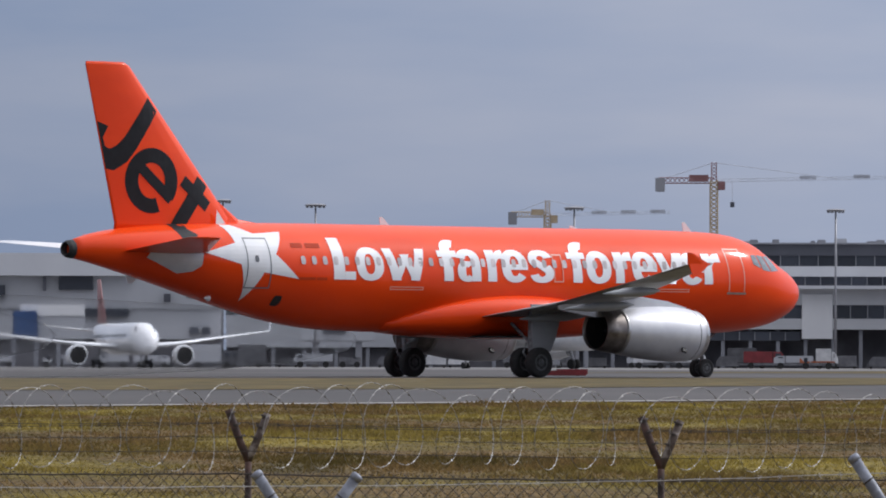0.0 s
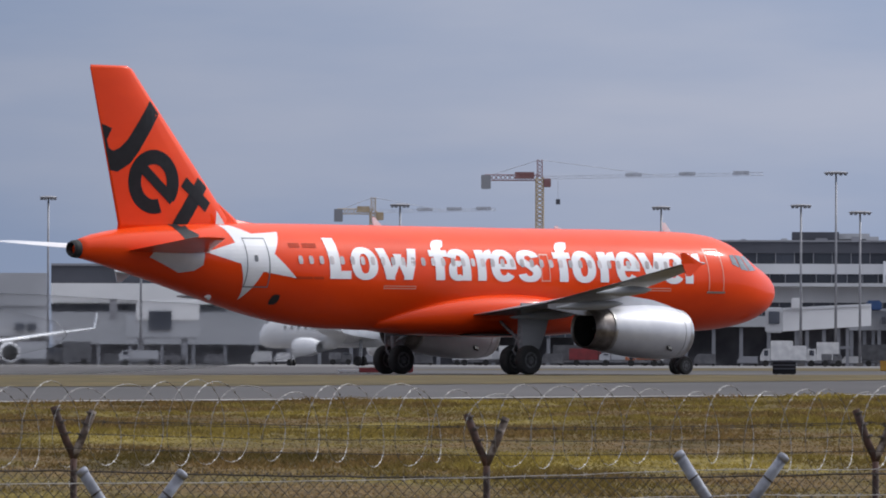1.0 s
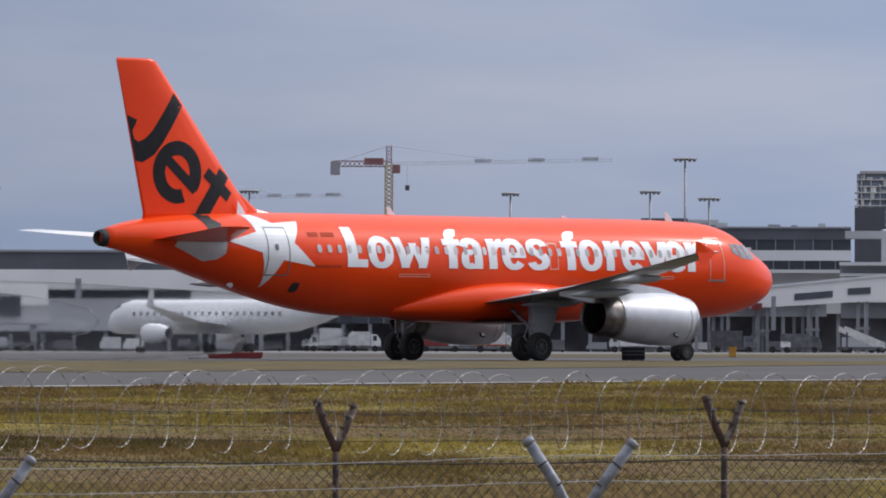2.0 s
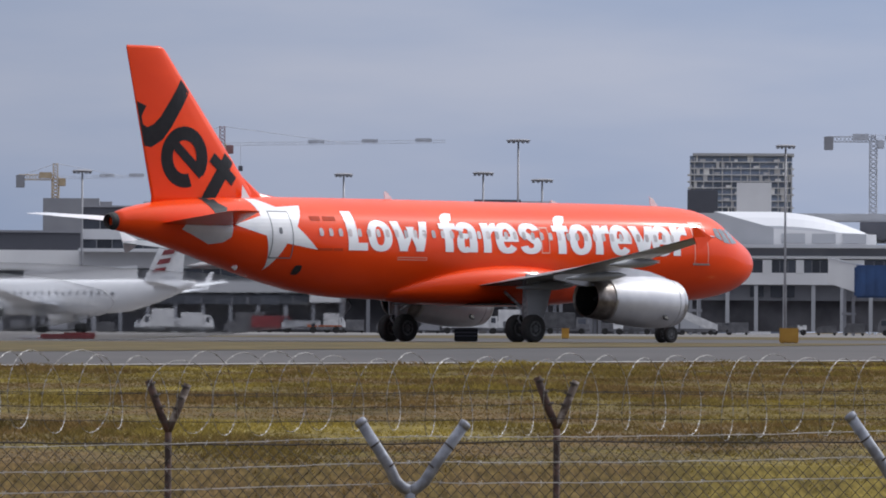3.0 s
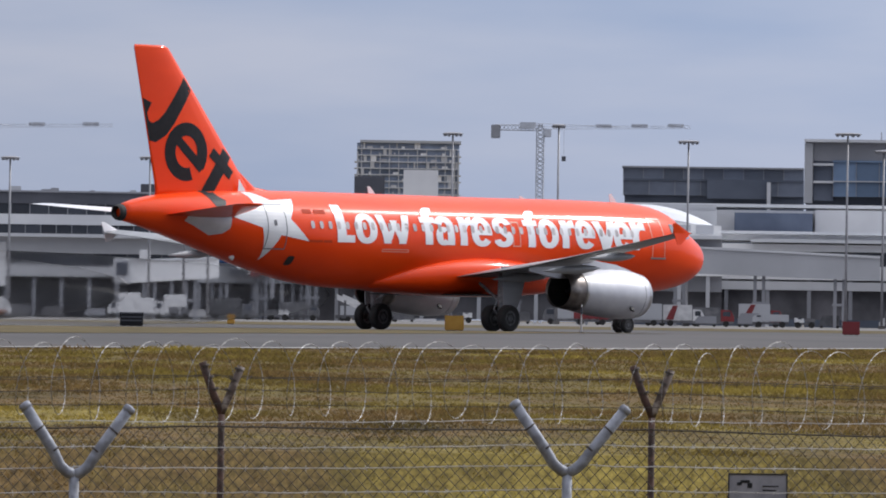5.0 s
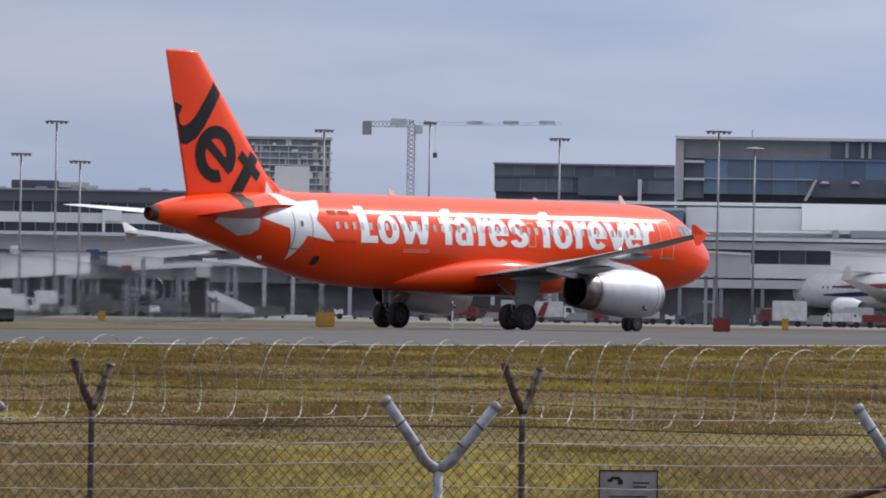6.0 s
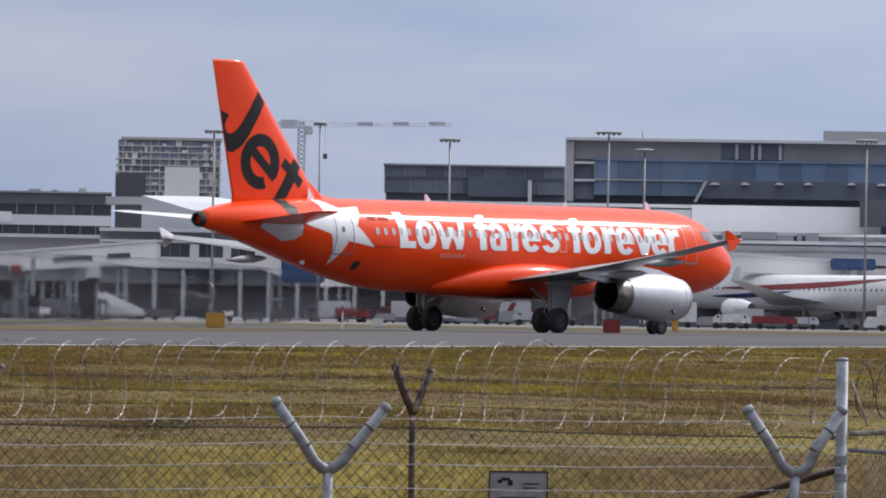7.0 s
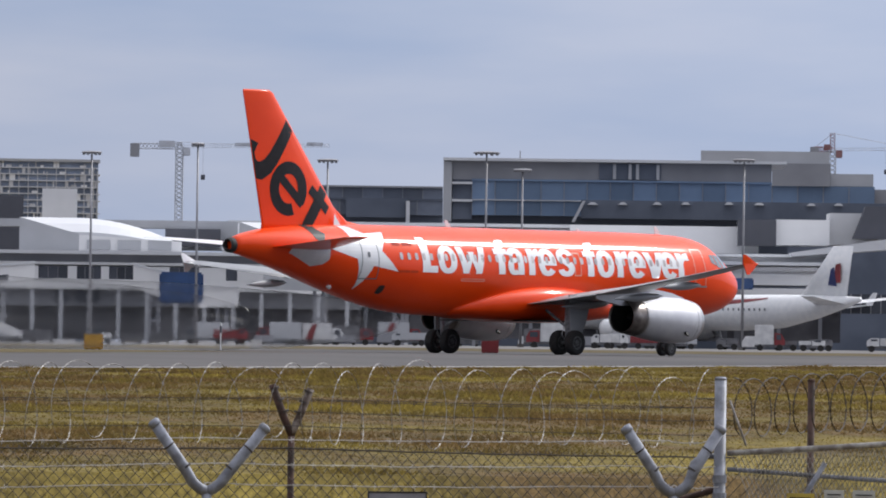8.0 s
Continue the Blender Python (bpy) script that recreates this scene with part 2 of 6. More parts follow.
def lathe(stations, sides=32, axis="x", caps=(True, True)):
    """A body of revolution from (place along the axis, radius)."""
    bm = bmesh.new()
    rings = []
    for u, r in stations:
        ring = []
        for k in range(sides):
            c, s = r * math.cos(k * math.tau / sides), r * math.sin(k * math.tau / sides)
            ring.append(bm.verts.new((u, c, s) if axis == "x" else ((c, u, s) if axis == "y" else (c, s, u))))
        rings.append(ring)
    for a, b in zip(rings, rings[1:]):
        for k in range(sides):
            bm.faces.new((a[k], a[(k + 1) % sides], b[(k + 1) % sides], b[k]))
    for ring, want in ((rings[0], caps[0]), (rings[-1], caps[1])):
        if want:
            bm.faces.new(ring)
    bmesh.ops.recalc_face_normals(bm, faces=bm.faces)
    return bm


def loft(rings, caps=True):
    """A skin over rings of equally many points."""
    bm = bmesh.new()
    rows = [[bm.verts.new(p) for p in ring] for ring in rings]
    n = len(rows[0])
    for a, b in zip(rows, rows[1:]):
        for k in range(n):
            bm.faces.new((a[k], a[(k + 1) % n], b[(k + 1) % n], b[k]))
    if caps:
        bm.faces.new(rows[0])
        bm.faces.new(rows[-1])
    bmesh.ops.recalc_face_normals(bm, faces=bm.faces)
    return bm


def smooth_curve(xs, ys, at):
    """Cubic interpolation with natural-looking slopes."""
    xs, ys = np.array(xs, float), np.array(ys, float)
    slope = np.gradient(ys, xs)
    i = int(min(max(np.searchsorted(xs, at) - 1, 0), len(xs) - 2))
    h = xs[i + 1] - xs[i]
    q = min(max((at - xs[i]) / h, 0), 1)
    return float((2 * q**3 - 3 * q * q + 1) * ys[i] + (q**3 - 2 * q * q + q) * h * slope[i] + (3 * q * q - 2 * q**3) * ys[i + 1] + (q**3 - q * q) * h * slope[i + 1])


# ---- ground ----


def ground_z(y):
    """The field falls gently from the taxiway to the fence, and drops to the path beside it."""
    if y >= 280:
        return 0.0
    if y >= 47:
        return -0.0018 * (280 - y)
    return -0.4194 - 1.7 * min((47 - y) / 4.0, 1.0) + (0.55 if y < 15 else 0.55 * max(0.0, 1 - (y - 15) / 8))


def sheet(name, corners, lift, mat, label, category, cuts=(47, 43, 23, 15, 280), kind="structure"):
    bm = bmesh.new()
    bm.faces.new([bm.verts.new((x, y, 0)) for x, y in corners])
    for y in cuts:
        bmesh.ops.bisect_plane(bm, geom=bm.verts[:] + bm.edges[:] + bm.faces[:], plane_co=(0, y, 0), plane_no=(0, 1, 0))
    for v in bm.verts:
        v.co.z = ground_z(v.co.y) + lift
    if sum(f.normal.z for f in bm.faces) < 0:
        bmesh.ops.reverse_faces(bm, faces=bm.faces)
    return tagged(part(name, bm, mat), label, category, kind=kind)


sheet("ground", [(-3000, -200), (3000, -200), (3000, 4500), (-3000, 4500)], 0, GRASS, "dry yellow-green grass field sloping to the fence", "grass")
EDGE = [(-120, -62), (-7.6, 122), (8.5, 146), (24, 168), (51.2, 218), (160, 420)]
sheet("road", [*EDGE, (400, 800), (1500, 2200), (-1500, 2200), (-900, -62)][:-2] + [(-1500, 2200), (-1500, 100)], 0.012, ASPHALT, "worn grey asphalt taxiway crossing the airfield", "taxiway")
sheet("apron", [(-1500, 640), (1500, 640), (1500, 2190), (-1500, 2190)], 0.02, CONCRETE, "pale concrete apron before the terminal", "apron", cuts=())
sheet("grass_strip", [(-120, 60), (-10.8, 173), (0, 184), (17, 222), (30, 252), (46, 298), (5, 263), (-40, 225), (-160, 125)], 0.024, GRASS_STRIP, "strip of short dry grass between two taxiways", "grass")
sheet("far_grass_strip", [(6, 420), (200, 400), (330, 560), (50, 640)], 0.024, GRASS_STRIP, "strip of dull grass beyond the taxiway", "grass", cuts=())


def edge_line():
    """The pale line along the taxiway's edge, laid as a ribbon."""
    bm = bmesh.new()
    rows = []
    for (x0, y0), (x1, y1) in zip(EDGE[1:-1], EDGE[2:]):
        for k in range(8):
            x, y = x0 + (x1 - x0) * k / 8, y0 + (y1 - y0) * k / 8
            d = Vector((x1 - x0, y1 - y0)).normalized()
            rows.append([bm.verts.new((x - d.y * o, y + d.x * o, ground_z(y + d.x * o) + 0.02)) for o in (0.5, 1.4)])
    for a, b in zip(rows, rows[1:]):
        bm.faces.new((a[0], b[0], b[1], a[1]))
    bmesh.ops.recalc_face_normals(bm, faces=bm.faces)
    for f in bm.faces:
        if f.normal.z < 0:
            f.normal_flip()
    tagged(part("road_line", bm, LINE_WHITE), "worn white edge line painted on the asphalt", "line", kind="structure")


edge_line()

# ---- the aircraft: x forward from the nose, y to its left, z up from the ground ----
PATH = [(0.0, 0.0), (0.5, 4.22), (1.0, 8.68), (1.5, 13.09), (3.0, 26.95), (3.5, 31.6), (4.0, 36.38), (4.5, 41.2), (5.0, 46.17), (6.5, 60.87), (7.0, 65.93), (7.5, 70.98), (8.0, 76.14)]
HEADING, START = 40.59, (14.38, 283.01)
# distance behind the nose, top, bottom, half width
STATIONS = [(0, 3.50, 3.40, 0.04), (0.12, 3.86, 3.05, 0.40), (0.4, 4.14, 2.74, 0.72), (0.9, 4.44, 2.45, 1.06), (1.5, 4.72, 2.22, 1.34), (2.1, 5.06, 2.07, 1.54),
            (2.8, 5.46, 1.95, 1.71), (3.6, 5.72, 1.86, 1.84), (4.8, 5.87, 1.79, 1.94), (6.5, 5.92, 1.77, 1.975), (15, 5.93, 1.77, 1.975), (23.5, 5.93, 1.77, 1.975),
            (25.5, 5.93, 1.84, 1.97), (27.5, 5.92, 2.08, 1.92), (29.5, 5.90, 2.50, 1.79), (31.5, 5.85, 3.02, 1.55), (33.5, 5.75, 3.56, 1.22), (35.5, 5.55, 4.06, 0.80), (36.8, 5.30, 4.36, 0.48), (37.35, 5.12, 4.46, 0.33)]


def section(d):
    xs = [s[0] for s in STATIONS]
    return [smooth_curve(xs, [s[k] for s in STATIONS], d) for k in (1, 2, 3)]


def skin(x, z, out=0.012):
    """The place on the right-hand skin at x, z, standing out a little."""
    top, bot, hw = section(-x)
    c, h = (top + bot) / 2, (top - bot) / 2
    q = max(-1.0, min(1.0, (z - c) / h))
    return Vector((x, -(hw * math.sqrt(max(0.0, 1 - q * q)) + out * math.sqrt(max(0.05, 1 - q * q))), z + out * q))


def cut_up(bm, step=0.16, xstep=0.5):
    xs, zs = [v.co.x for v in bm.verts], [v.co.z for v in bm.verts]
    for axis, lo, hi, d in ((2, min(zs), max(zs), step), (0, min(xs), max(xs), xstep)):
        k = lo + d
        while k < hi:
            no = (1, 0, 0) if axis == 0 else (0, 0, 1)
            bmesh.ops.bisect_plane(bm, geom=bm.verts[:] + bm.edges[:] + bm.faces[:], plane_co=(k if axis == 0 else 0, 0, k if axis == 2 else 0), plane_no=no)
            k += d
    return bm


def decal(polygons, out=0.012, step=0.16):
    """Flat outlines (x, z) laid on the right-hand skin."""
    bm = bmesh.new()
    for poly in polygons:
        bm.faces.new([bm.verts.new((x, 0, z)) for x, z in poly])
    bmesh.ops.remove_doubles(bm, verts=bm.verts[:], dist=0.0005)
    bm.normal_update()
    bmesh.ops.triangulate(bm, faces=bm.faces[:], ngon_method="EAR_CLIP")
    cut_up(bm, step)
    for v in bm.verts:
        v.co = skin(v.co.x, v.co.z, out)
    for f in bm.faces:
        f.normal_update()
        if f.normal.y > 0:
            f.normal_flip()
    return bm


def frame_polygons(x0, z0, x1, z1, w):
    return [[(x0, z0), (x1, z0), (x1, z0 + w), (x0, z0 + w)], [(x0, z1 - w), (x1, z1 - w), (x1, z1), (x0, z1)], [(x0, z0 + w), (x0 + w, z0 + w), (x0 + w, z1 - w), (x0, z1 - w)], [(x1 - w, z0 + w), (x1, z0 + w), (x1, z1 - w), (x1 - w, z1 - w)]]


def round_polygon(cx, cz, w, h, n=10):
    return [(cx + w * math.copysign(abs(math.cos(a)) ** 0.6, math.cos(a)), cz + h * math.copysign(abs(math.sin(a)) ** 0.6, math.sin(a))) for a in (k * math.tau / n for k in range(n))]


def foil(chord, thick, n=9):
    """Half thickness of a wing section along its chord."""
    return [(c, 5 * thick * chord * (0.2969 * math.sqrt(c) - 0.126 * c - 0.3516 * c * c + 0.2843 * c**3 - 0.1036 * c**4)) for c in [(1 - math.cos(math.pi * k / n)) / 2 for k in range(n + 1)]]


def wing_body(ribs, thick, across="z"):
    """ribs: leading edge place and chord; the section's thickness runs along 'across'."""
    rings = []
    for (x, y, z, chord, *more) in ribs:
        f = foil(chord, thick)
        rise = more[0] if more else 0.0
        up = [(x - c * chord, y, z + t + (1 - c) * chord * rise) if across == "z" else (x - c * chord, y + t, z) for c, t in f]
        low = [(x - c * chord, y, z - t * 0.8 + (1 - c) * chord * rise) if across == "z" else (x - c * chord, y - t, z) for c, t in f][1:-1][::-1]
        rings.append(up + low)
    return loft(rings)


FIN = [(-29.5, 5.80, 5.78), (-34.6, 11.76, 2.08)]   # leading edge x, z, chord, at root and tip


def fin_skin(x, z, out=0.01):
    q = (z - FIN[0][1]) / (FIN[1][1] - FIN[0][1])
    le, chord = FIN[0][0] + q * (FIN[1][0] - FIN[0][0]), FIN[0][2] + q * (FIN[1][2] - FIN[0][2])
    c = min(max((le - x) / chord, 0.0), 1.0)
    t = 5 * 0.095 * chord * (0.2969 * math.sqrt(c) - 0.126 * c - 0.3516 * c * c + 0.2843 * c**3 - 0.1036 * c**4)
    return Vector((x, -(max(t, 0) + out), z))


def fin_decal(polygons, out=0.01):
    bm = bmesh.new()
    for poly in polygons:
        bm.faces.new([bm.verts.new((x, 0, z)) for x, z in poly])
    bmesh.ops.remove_doubles(bm, verts=bm.verts[:], dist=0.0005)
    bmesh.ops.triangulate(bm, faces=bm.faces[:])
    te0, te1 = Vector((FIN[0][0] - FIN[0][2], 0, FIN[0][1])), Vector((FIN[1][0] - FIN[1][2], 0, FIN[1][1]))
    along = te1 - te0
    bmesh.ops.bisect_plane(bm, geom=bm.verts[:] + bm.edges[:] + bm.faces[:], plane_co=te0 + Vector((0.06, 0, 0)), plane_no=(-along.z, 0, along.x), clear_outer=True)
    le0, le1 = Vector((FIN[0][0], 0, FIN[0][1])), Vector((FIN[1][0], 0, FIN[1][1]))
    along = le1 - le0
    if out < 0.1:
        bmesh.ops.bisect_plane(bm, geom=bm.verts[:] + bm.edges[:] + bm.faces[:], plane_co=le0 - Vector((0.2, 0, 0)), plane_no=(along.z, 0, -along.x), clear_outer=True)
    cut_up(bm, 0.6, 0.3)
    for v in bm.verts:
        v.co = fin_skin(v.co.x, v.co.z, out)
    for f in bm.faces:
        f.normal_update()
        if f.normal.y > 0:
            f.normal_flip()
    return bm


def ribbon(points, width):
    """A flat stroke as quads."""
    out = []
    pts = [Vector(p) for p in points]
    side = []
    for i, p in enumerate(pts):
        d = (pts[min(i + 1, len(pts) - 1)] - pts[max(i - 1, 0)]).normalized()
        w = width[i] if isinstance(width, (list, tuple)) else width
        n = Vector((-d.y, d.x)) * w / 2
        side.append((p + n, p - n))
    for a, b in zip(side, side[1:]):
        out.append([tuple(a[0]), tuple(a[1]), tuple(b[1]), tuple(b[0])])
    return out


def arc(cx, cz, rx, rz, wx, wz, a0, a1, n=30, square=0.86):
    """Quads between an outer and an inner oval, from one angle to another."""
    def at(a, u, v):
        c, q = math.cos(a), math.sin(a)
        return cx + u * math.copysign(abs(c) ** square, c), cz + v * math.copysign(abs(q) ** square, q)
    turns = [radians(a0 + (a1 - a0) * k / n) for k in range(n + 1)]
    return [[at(a, rx, rz), at(b, rx, rz), at(b, rx - wx, rz - wz), at(a, rx - wx, rz - wz)] for a, b in zip(turns, turns[1:])]


def bar(x0, z0, x1, z1):
    return [[(x0, z0), (x1, z0), (x1, z1), (x0, z1)]]


def slant(top, foot, wide, high=1.22):
    return [[(foot, 0), (foot + wide, 0), (top + wide, high), (top, high)]]


def glyph(ch, w):
    """Strokes of one bold letter, w wide, standing on z = 0; small letters are 1.22 m high."""
    if ch == "L":
        return [bar(0, 0, 0.56, 1.60), bar(0.56, 0, w, 0.31)]
    if ch == "o":
        return [arc(w / 2, 0.61, w / 2, 0.64, 0.45, 0.25, 0, 360, 36)]
    if ch == "w":
        return [slant(0, 0.17 * w, 0.45), slant(0.455 * w, 0.19 * w, 0.34, 1.0), slant(0.39 * w, 0.64 * w, 0.34, 1.0), slant(w - 0.45, 0.80 * w - 0.42, 0.45)]
    if ch == "v":
        return [slant(0, 0.33 * w, 0.50), slant(w - 0.48, 0.34 * w, 0.50)]
    if ch == "f":
        return [bar(0.22, 0, 0.70, 1.16), arc(0.80, 1.16, 0.58, 0.44, 0.48, 0.30, 68, 180, 14), bar(0, 0.93, w, 1.18)]
    if ch == "r":
        return [bar(0, 0, 0.46, 1.22), ribbon([(0.36, 0.74), (0.48, 0.95), (0.66, 1.05), (w, 1.06)], [0.22, 0.28, 0.32, 0.36])]
    if ch == "a":
        return [bar(w - 0.46, 0, w, 0.82), arc(w / 2, 0.80, w / 2, 0.44, 0.46, 0.25, 0, 168, 18), arc(0.50, 0.38, 0.50, 0.40, 0.43, 0.22, 48, 320, 24)]
    if ch == "e":
        return [arc(w / 2, 0.61, w / 2, 0.64, 0.45, 0.25, 0, 322, 34), bar(0.40, 0.47, w, 0.68)]
    return [arc(w / 2, 0.89, w / 2, 0.36, 0.45, 0.22, 12, 232, 20), arc(w / 2, 0.36, w / 2, 0.39, 0.45, 0.24, 192, 412, 20), ribbon([(0.26, 0.84), (w / 2, 0.63), (w - 0.26, 0.42)], 0.29)]


SLOGAN = [("Low", ((-26.12, 1.08), (-24.98, 1.38), (-23.55, 2.12))), ("fares", ((-20.78, 0.98), (-19.86, 1.20), (-18.30, 0.90), (-17.56, 1.36), (-16.11, 1.26))),
          ("forever", ((-14.06, 0.94), (-13.12, 1.32), (-11.58, 0.94), (-10.68, 1.32), (-9.38, 1.50), (-8.10, 1.30), (-6.78, 0.98)))]


def wheel(name, parent, x, y, radius, width):
    """Tyre and rim turn as one."""
    w = radius - 0.055
    tyre = part(name, lathe([(-width * 0.36, radius * 0.55), (-width * 0.5, radius * 0.78), (-width * 0.44, radius * 0.95), (-width * 0.25, radius), (width * 0.25, radius), (width * 0.44, radius * 0.95), (width * 0.5, radius * 0.78), (width * 0.36, radius * 0.55)], 28, "y"), RUBBER, parent, "worn black rubber tyre on a grey rim", smooth=True)
    tyre.matrix_basis = pose(x, y, radius)
    part("rim", lathe([(-width * 0.40, 0.05), (-width * 0.40, radius * 0.2), (-width * 0.34, radius * 0.3), (-width * 0.38, radius * 0.56), (width * 0.38, radius * 0.56), (width * 0.34, radius * 0.3), (width * 0.40, radius * 0.2), (width * 0.40, 0.05)], 16, "y"), RIM, tyre)
    for k in range(6):
        a = k * math.tau / 6
        part("bolt", boxes((-0.05 * radius, -width * 0.4, -0.05 * radius, 0.05 * radius, width * 0.4, 0.05 * radius)), RIM, tyre).matrix_basis = pose(0.4 * radius * math.cos(a), 0, 0.4 * radius * math.sin(a))
    return tyre, radius


def build_aircraft():
    jet = thing("airliner", "orange twin-engine airliner with white slogan and star, taxiing", "aeroplane")
    ds = [STATIONS[0][0], 0.05] + [0.12 + 0.14 * k for k in range(22)] + [3.4 + 0.5 * k for k in range(8)] + [8 + 1.5 * k for k in range(11)] + [24 + 0.6 * k for k in range(22)] + [37.0, 37.35]
    rings = []
    for d in ds:
        top, bot, hw = section(d)
        c, h = (top + bot) / 2, (top - bot) / 2
        rings.append([(-d, -hw * math.cos(a), c + h * math.sin(a)) for a in (k * math.tau / 56 for k in range(56))])
    body = part("fuselage", loft(rings), ORANGE, jet, "glossy orange painted fuselage", True)
    part("tail_cone", lathe([(-37.3, 0.36), (-37.5, 0.33), (-37.62, 0.27), (-37.5, 0.22), (-37.2, 0.2)], 24), SOOT_SHADE, body, "sooty black exhaust cone").matrix_basis = pose(0, 0, 4.79)
    # belly fairing
    rings = []
    for k in range(23):
        q = k / 22
        x = -10.2 - 12.6 * q
        s = math.sin(math.pi * min(max(q, 0.012), 0.988)) ** 0.5
        w, zt, zb = 0.9 + 1.46 * s, 1.95 + 1.5 * s, 1.95 - 0.46 * s
        c, h = (zt + zb) / 2, (zt - zb) / 2
        rings.append([(x, -w * math.copysign(abs(math.cos(a)) ** 0.66, math.cos(a)), c + h * math.copysign(abs(math.sin(a)) ** 0.8, math.sin(a))) for a in (j * math.tau / 36 for j in range(36))])
    part("belly_fairing", loft(rings), ORANGE, jet, "bulging orange wing-root fairing", True)
    # fin, with its small fillet
    fin = part("tail_fin", wing_body([(*(FIN[0][0] + 0.5, 0), FIN[0][1] - 0.45, 6.35), (FIN[0][0], 0, FIN[0][1], FIN[0][2]), (FIN[1][0], 0, FIN[1][1], FIN[1][2]), (FIN[1][0] - 0.25, 0, FIN[1][1] + 0.12, 1.8)], 0.095, "y"), ORANGE, jet, "tall swept orange fin", True)
    part("fillet", loft([[(-28.4, 0, 5.91), (-28.4, 0.01, 5.88), (-28.4, -0.01, 5.88)], [(-29.3, 0, 6.03), (-29.3, 0.14, 5.8), (-29.3, -0.14, 5.8)], [(-30.3, 0, 6.72), (-30.3, 0.22, 5.8), (-30.3, -0.22, 5.8)]]), ORANGE, fin)
    # dark emblem on the fin: a hooked stroke, a disc with a notch, a barred stroke
    part("emblem_stroke", fin_decal(EMBLEM_STROKE), DECAL_DARK, fin, "dark hooked emblem stroke")
    part("emblem_disc", fin_decal(EMBLEM_DISC), DECAL_DARK, fin, "dark round emblem with an orange notch")
    part("emblem_cross", fin_decal(EMBLEM_CROSS, 0.014), DECAL_DARK, fin)
    part("emblem_stem", fin_decal(EMBLEM_STEM), DECAL_DARK, fin, "dark barred emblem stroke")
    part("emblem_bar", fin_decal(EMBLEM_BAR, 0.014), DECAL_DARK, fin)
    part("star_tip", fin_decal(STAR_TIP, 0.16), WHITE_PAINT, fin)
    part("emblem_foot", decal(EMBLEM_FOOT), DECAL_DARK, body)
    # stabilisers; the far one is white to stand for light on its top
    for side in (1, -1):
        part("stabiliser", wing_body([(-31.3, side * 0.7, 4.72, 4.1), (-35.0, side * 6.1, 5.16, 1.6), (-35.2, side * 6.25, 5.17, 1.3)], 0.07), WHITE_PAINT if side > 0 else ORANGE, jet, "tapered horizontal stabiliser", True)
    part("stabiliser_root", decal([[(-34.5, 4.50), (-34.1, 4.34), (-33.1, 3.92), (-32.5, 4.0), (-32.17, 4.22), (-32.1, 4.80), (-34.3, 4.76)]], 0.02), COWL, body, "bare grey stabiliser root panel")
    # wings
    for side in (1, -1):
        wing = part("wing", wing_body([(-10.9, side * 1.2, 2.25, 8.2, 0.07), (-11.5, side * 1.95, 2.33, 7.3, 0.07), (-14.1, side * 6.4, 2.92, 4.35, 0.085), (-17.2, side * 11.8, 3.58, 2.75, 0.075), (-20.2, side * 16.95, 4.22, 1.4, 0.05)], 0.092), WING_GREY, jet, "light grey swept wing", True)
        fence_mat = ORANGE if side < 0 else WHITE_PAINT
        for tip_x, tip_z in ((-21.4, 4.68), (-21.1, 3.78)):
            d = 0.03 if tip_z > 4.2 else -0.03
            part("wingtip_fence", loft([[(-20.4, side * 16.97, 4.27 - d), (-20.8, side * 16.95, 4.27 - d), (-21.5, side * 16.97, 4.27 - d), (-21.5, side * 17.03, 4.27 - d), (-20.8, side * 17.05, 4.27 - d), (-20.4, side * 17.03, 4.27 - d)], [(tip_x, side * 17.06, tip_z), (tip_x - 0.05, side * 17.06, tip_z), (tip_x - 0.22, side * 17.06, tip_z), (tip_x - 0.22, side * 17.08, tip_z), (tip_x - 0.05, side * 17.08, tip_z), (tip_x, side * 17.08, tip_z)]]), fence_mat, wing, "swept wingtip fence")
        for y, x, z, ln in ((4.2, -15.0, 2.52, 3.6), (8.6, -16.6, 2.88, 3.6), (12.6, -18.9, 3.38, 2.9)):
            fairing = part("flap_fairing", lathe([(0, 0.02), (-0.12 * ln, 0.12), (-0.35 * ln, 0.19), (-0.6 * ln, 0.18), (-0.85 * ln, 0.09), (-ln, 0.02)], 14), WING_GREY, wing, smooth=True)
            fairing.matrix_basis = pose(x, side * y, z - 0.06, 0, -3, 0)
        # trailing-edge flaps, a little drooped, with gaps between them
        for (ya, xa, za, ca), (yb, xb, zb, cb) in (((2.5, -18.0, 2.36, 1.1), (6.2, -17.75, 2.82, 1.0)), ((6.4, -17.75, 2.86, 0.95), (11.6, -19.35, 3.52, 0.75)), ((11.8, -19.4, 3.55, 0.72), (16.4, -20.9, 4.14, 0.5))):
            part("flap", wing_body([(xa, side * ya, za, ca, 0.10), (xb, side * yb, zb, cb, 0.10)], 0.12), FLAP_GREY, wing, "darker grey drooped flap", True)
        # engine: cowl, lips, nozzle, fan
        eng = part("engine_cowl", lathe([(0.0, 0.80), (0.10, 0.93), (-0.05, 0.97), (-0.35, 1.03), (-1.0, 1.08), (-1.9, 1.08), (-2.9, 1.02), (-3.9, 0.90), (-4.15, 0.86)], 40, caps=(False, False)), COWL, jet, "silver long-duct engine nacelle", True)
        eng.matrix_basis = pose(-10.95, side * 5.75, 1.67, 0, 2, 0)
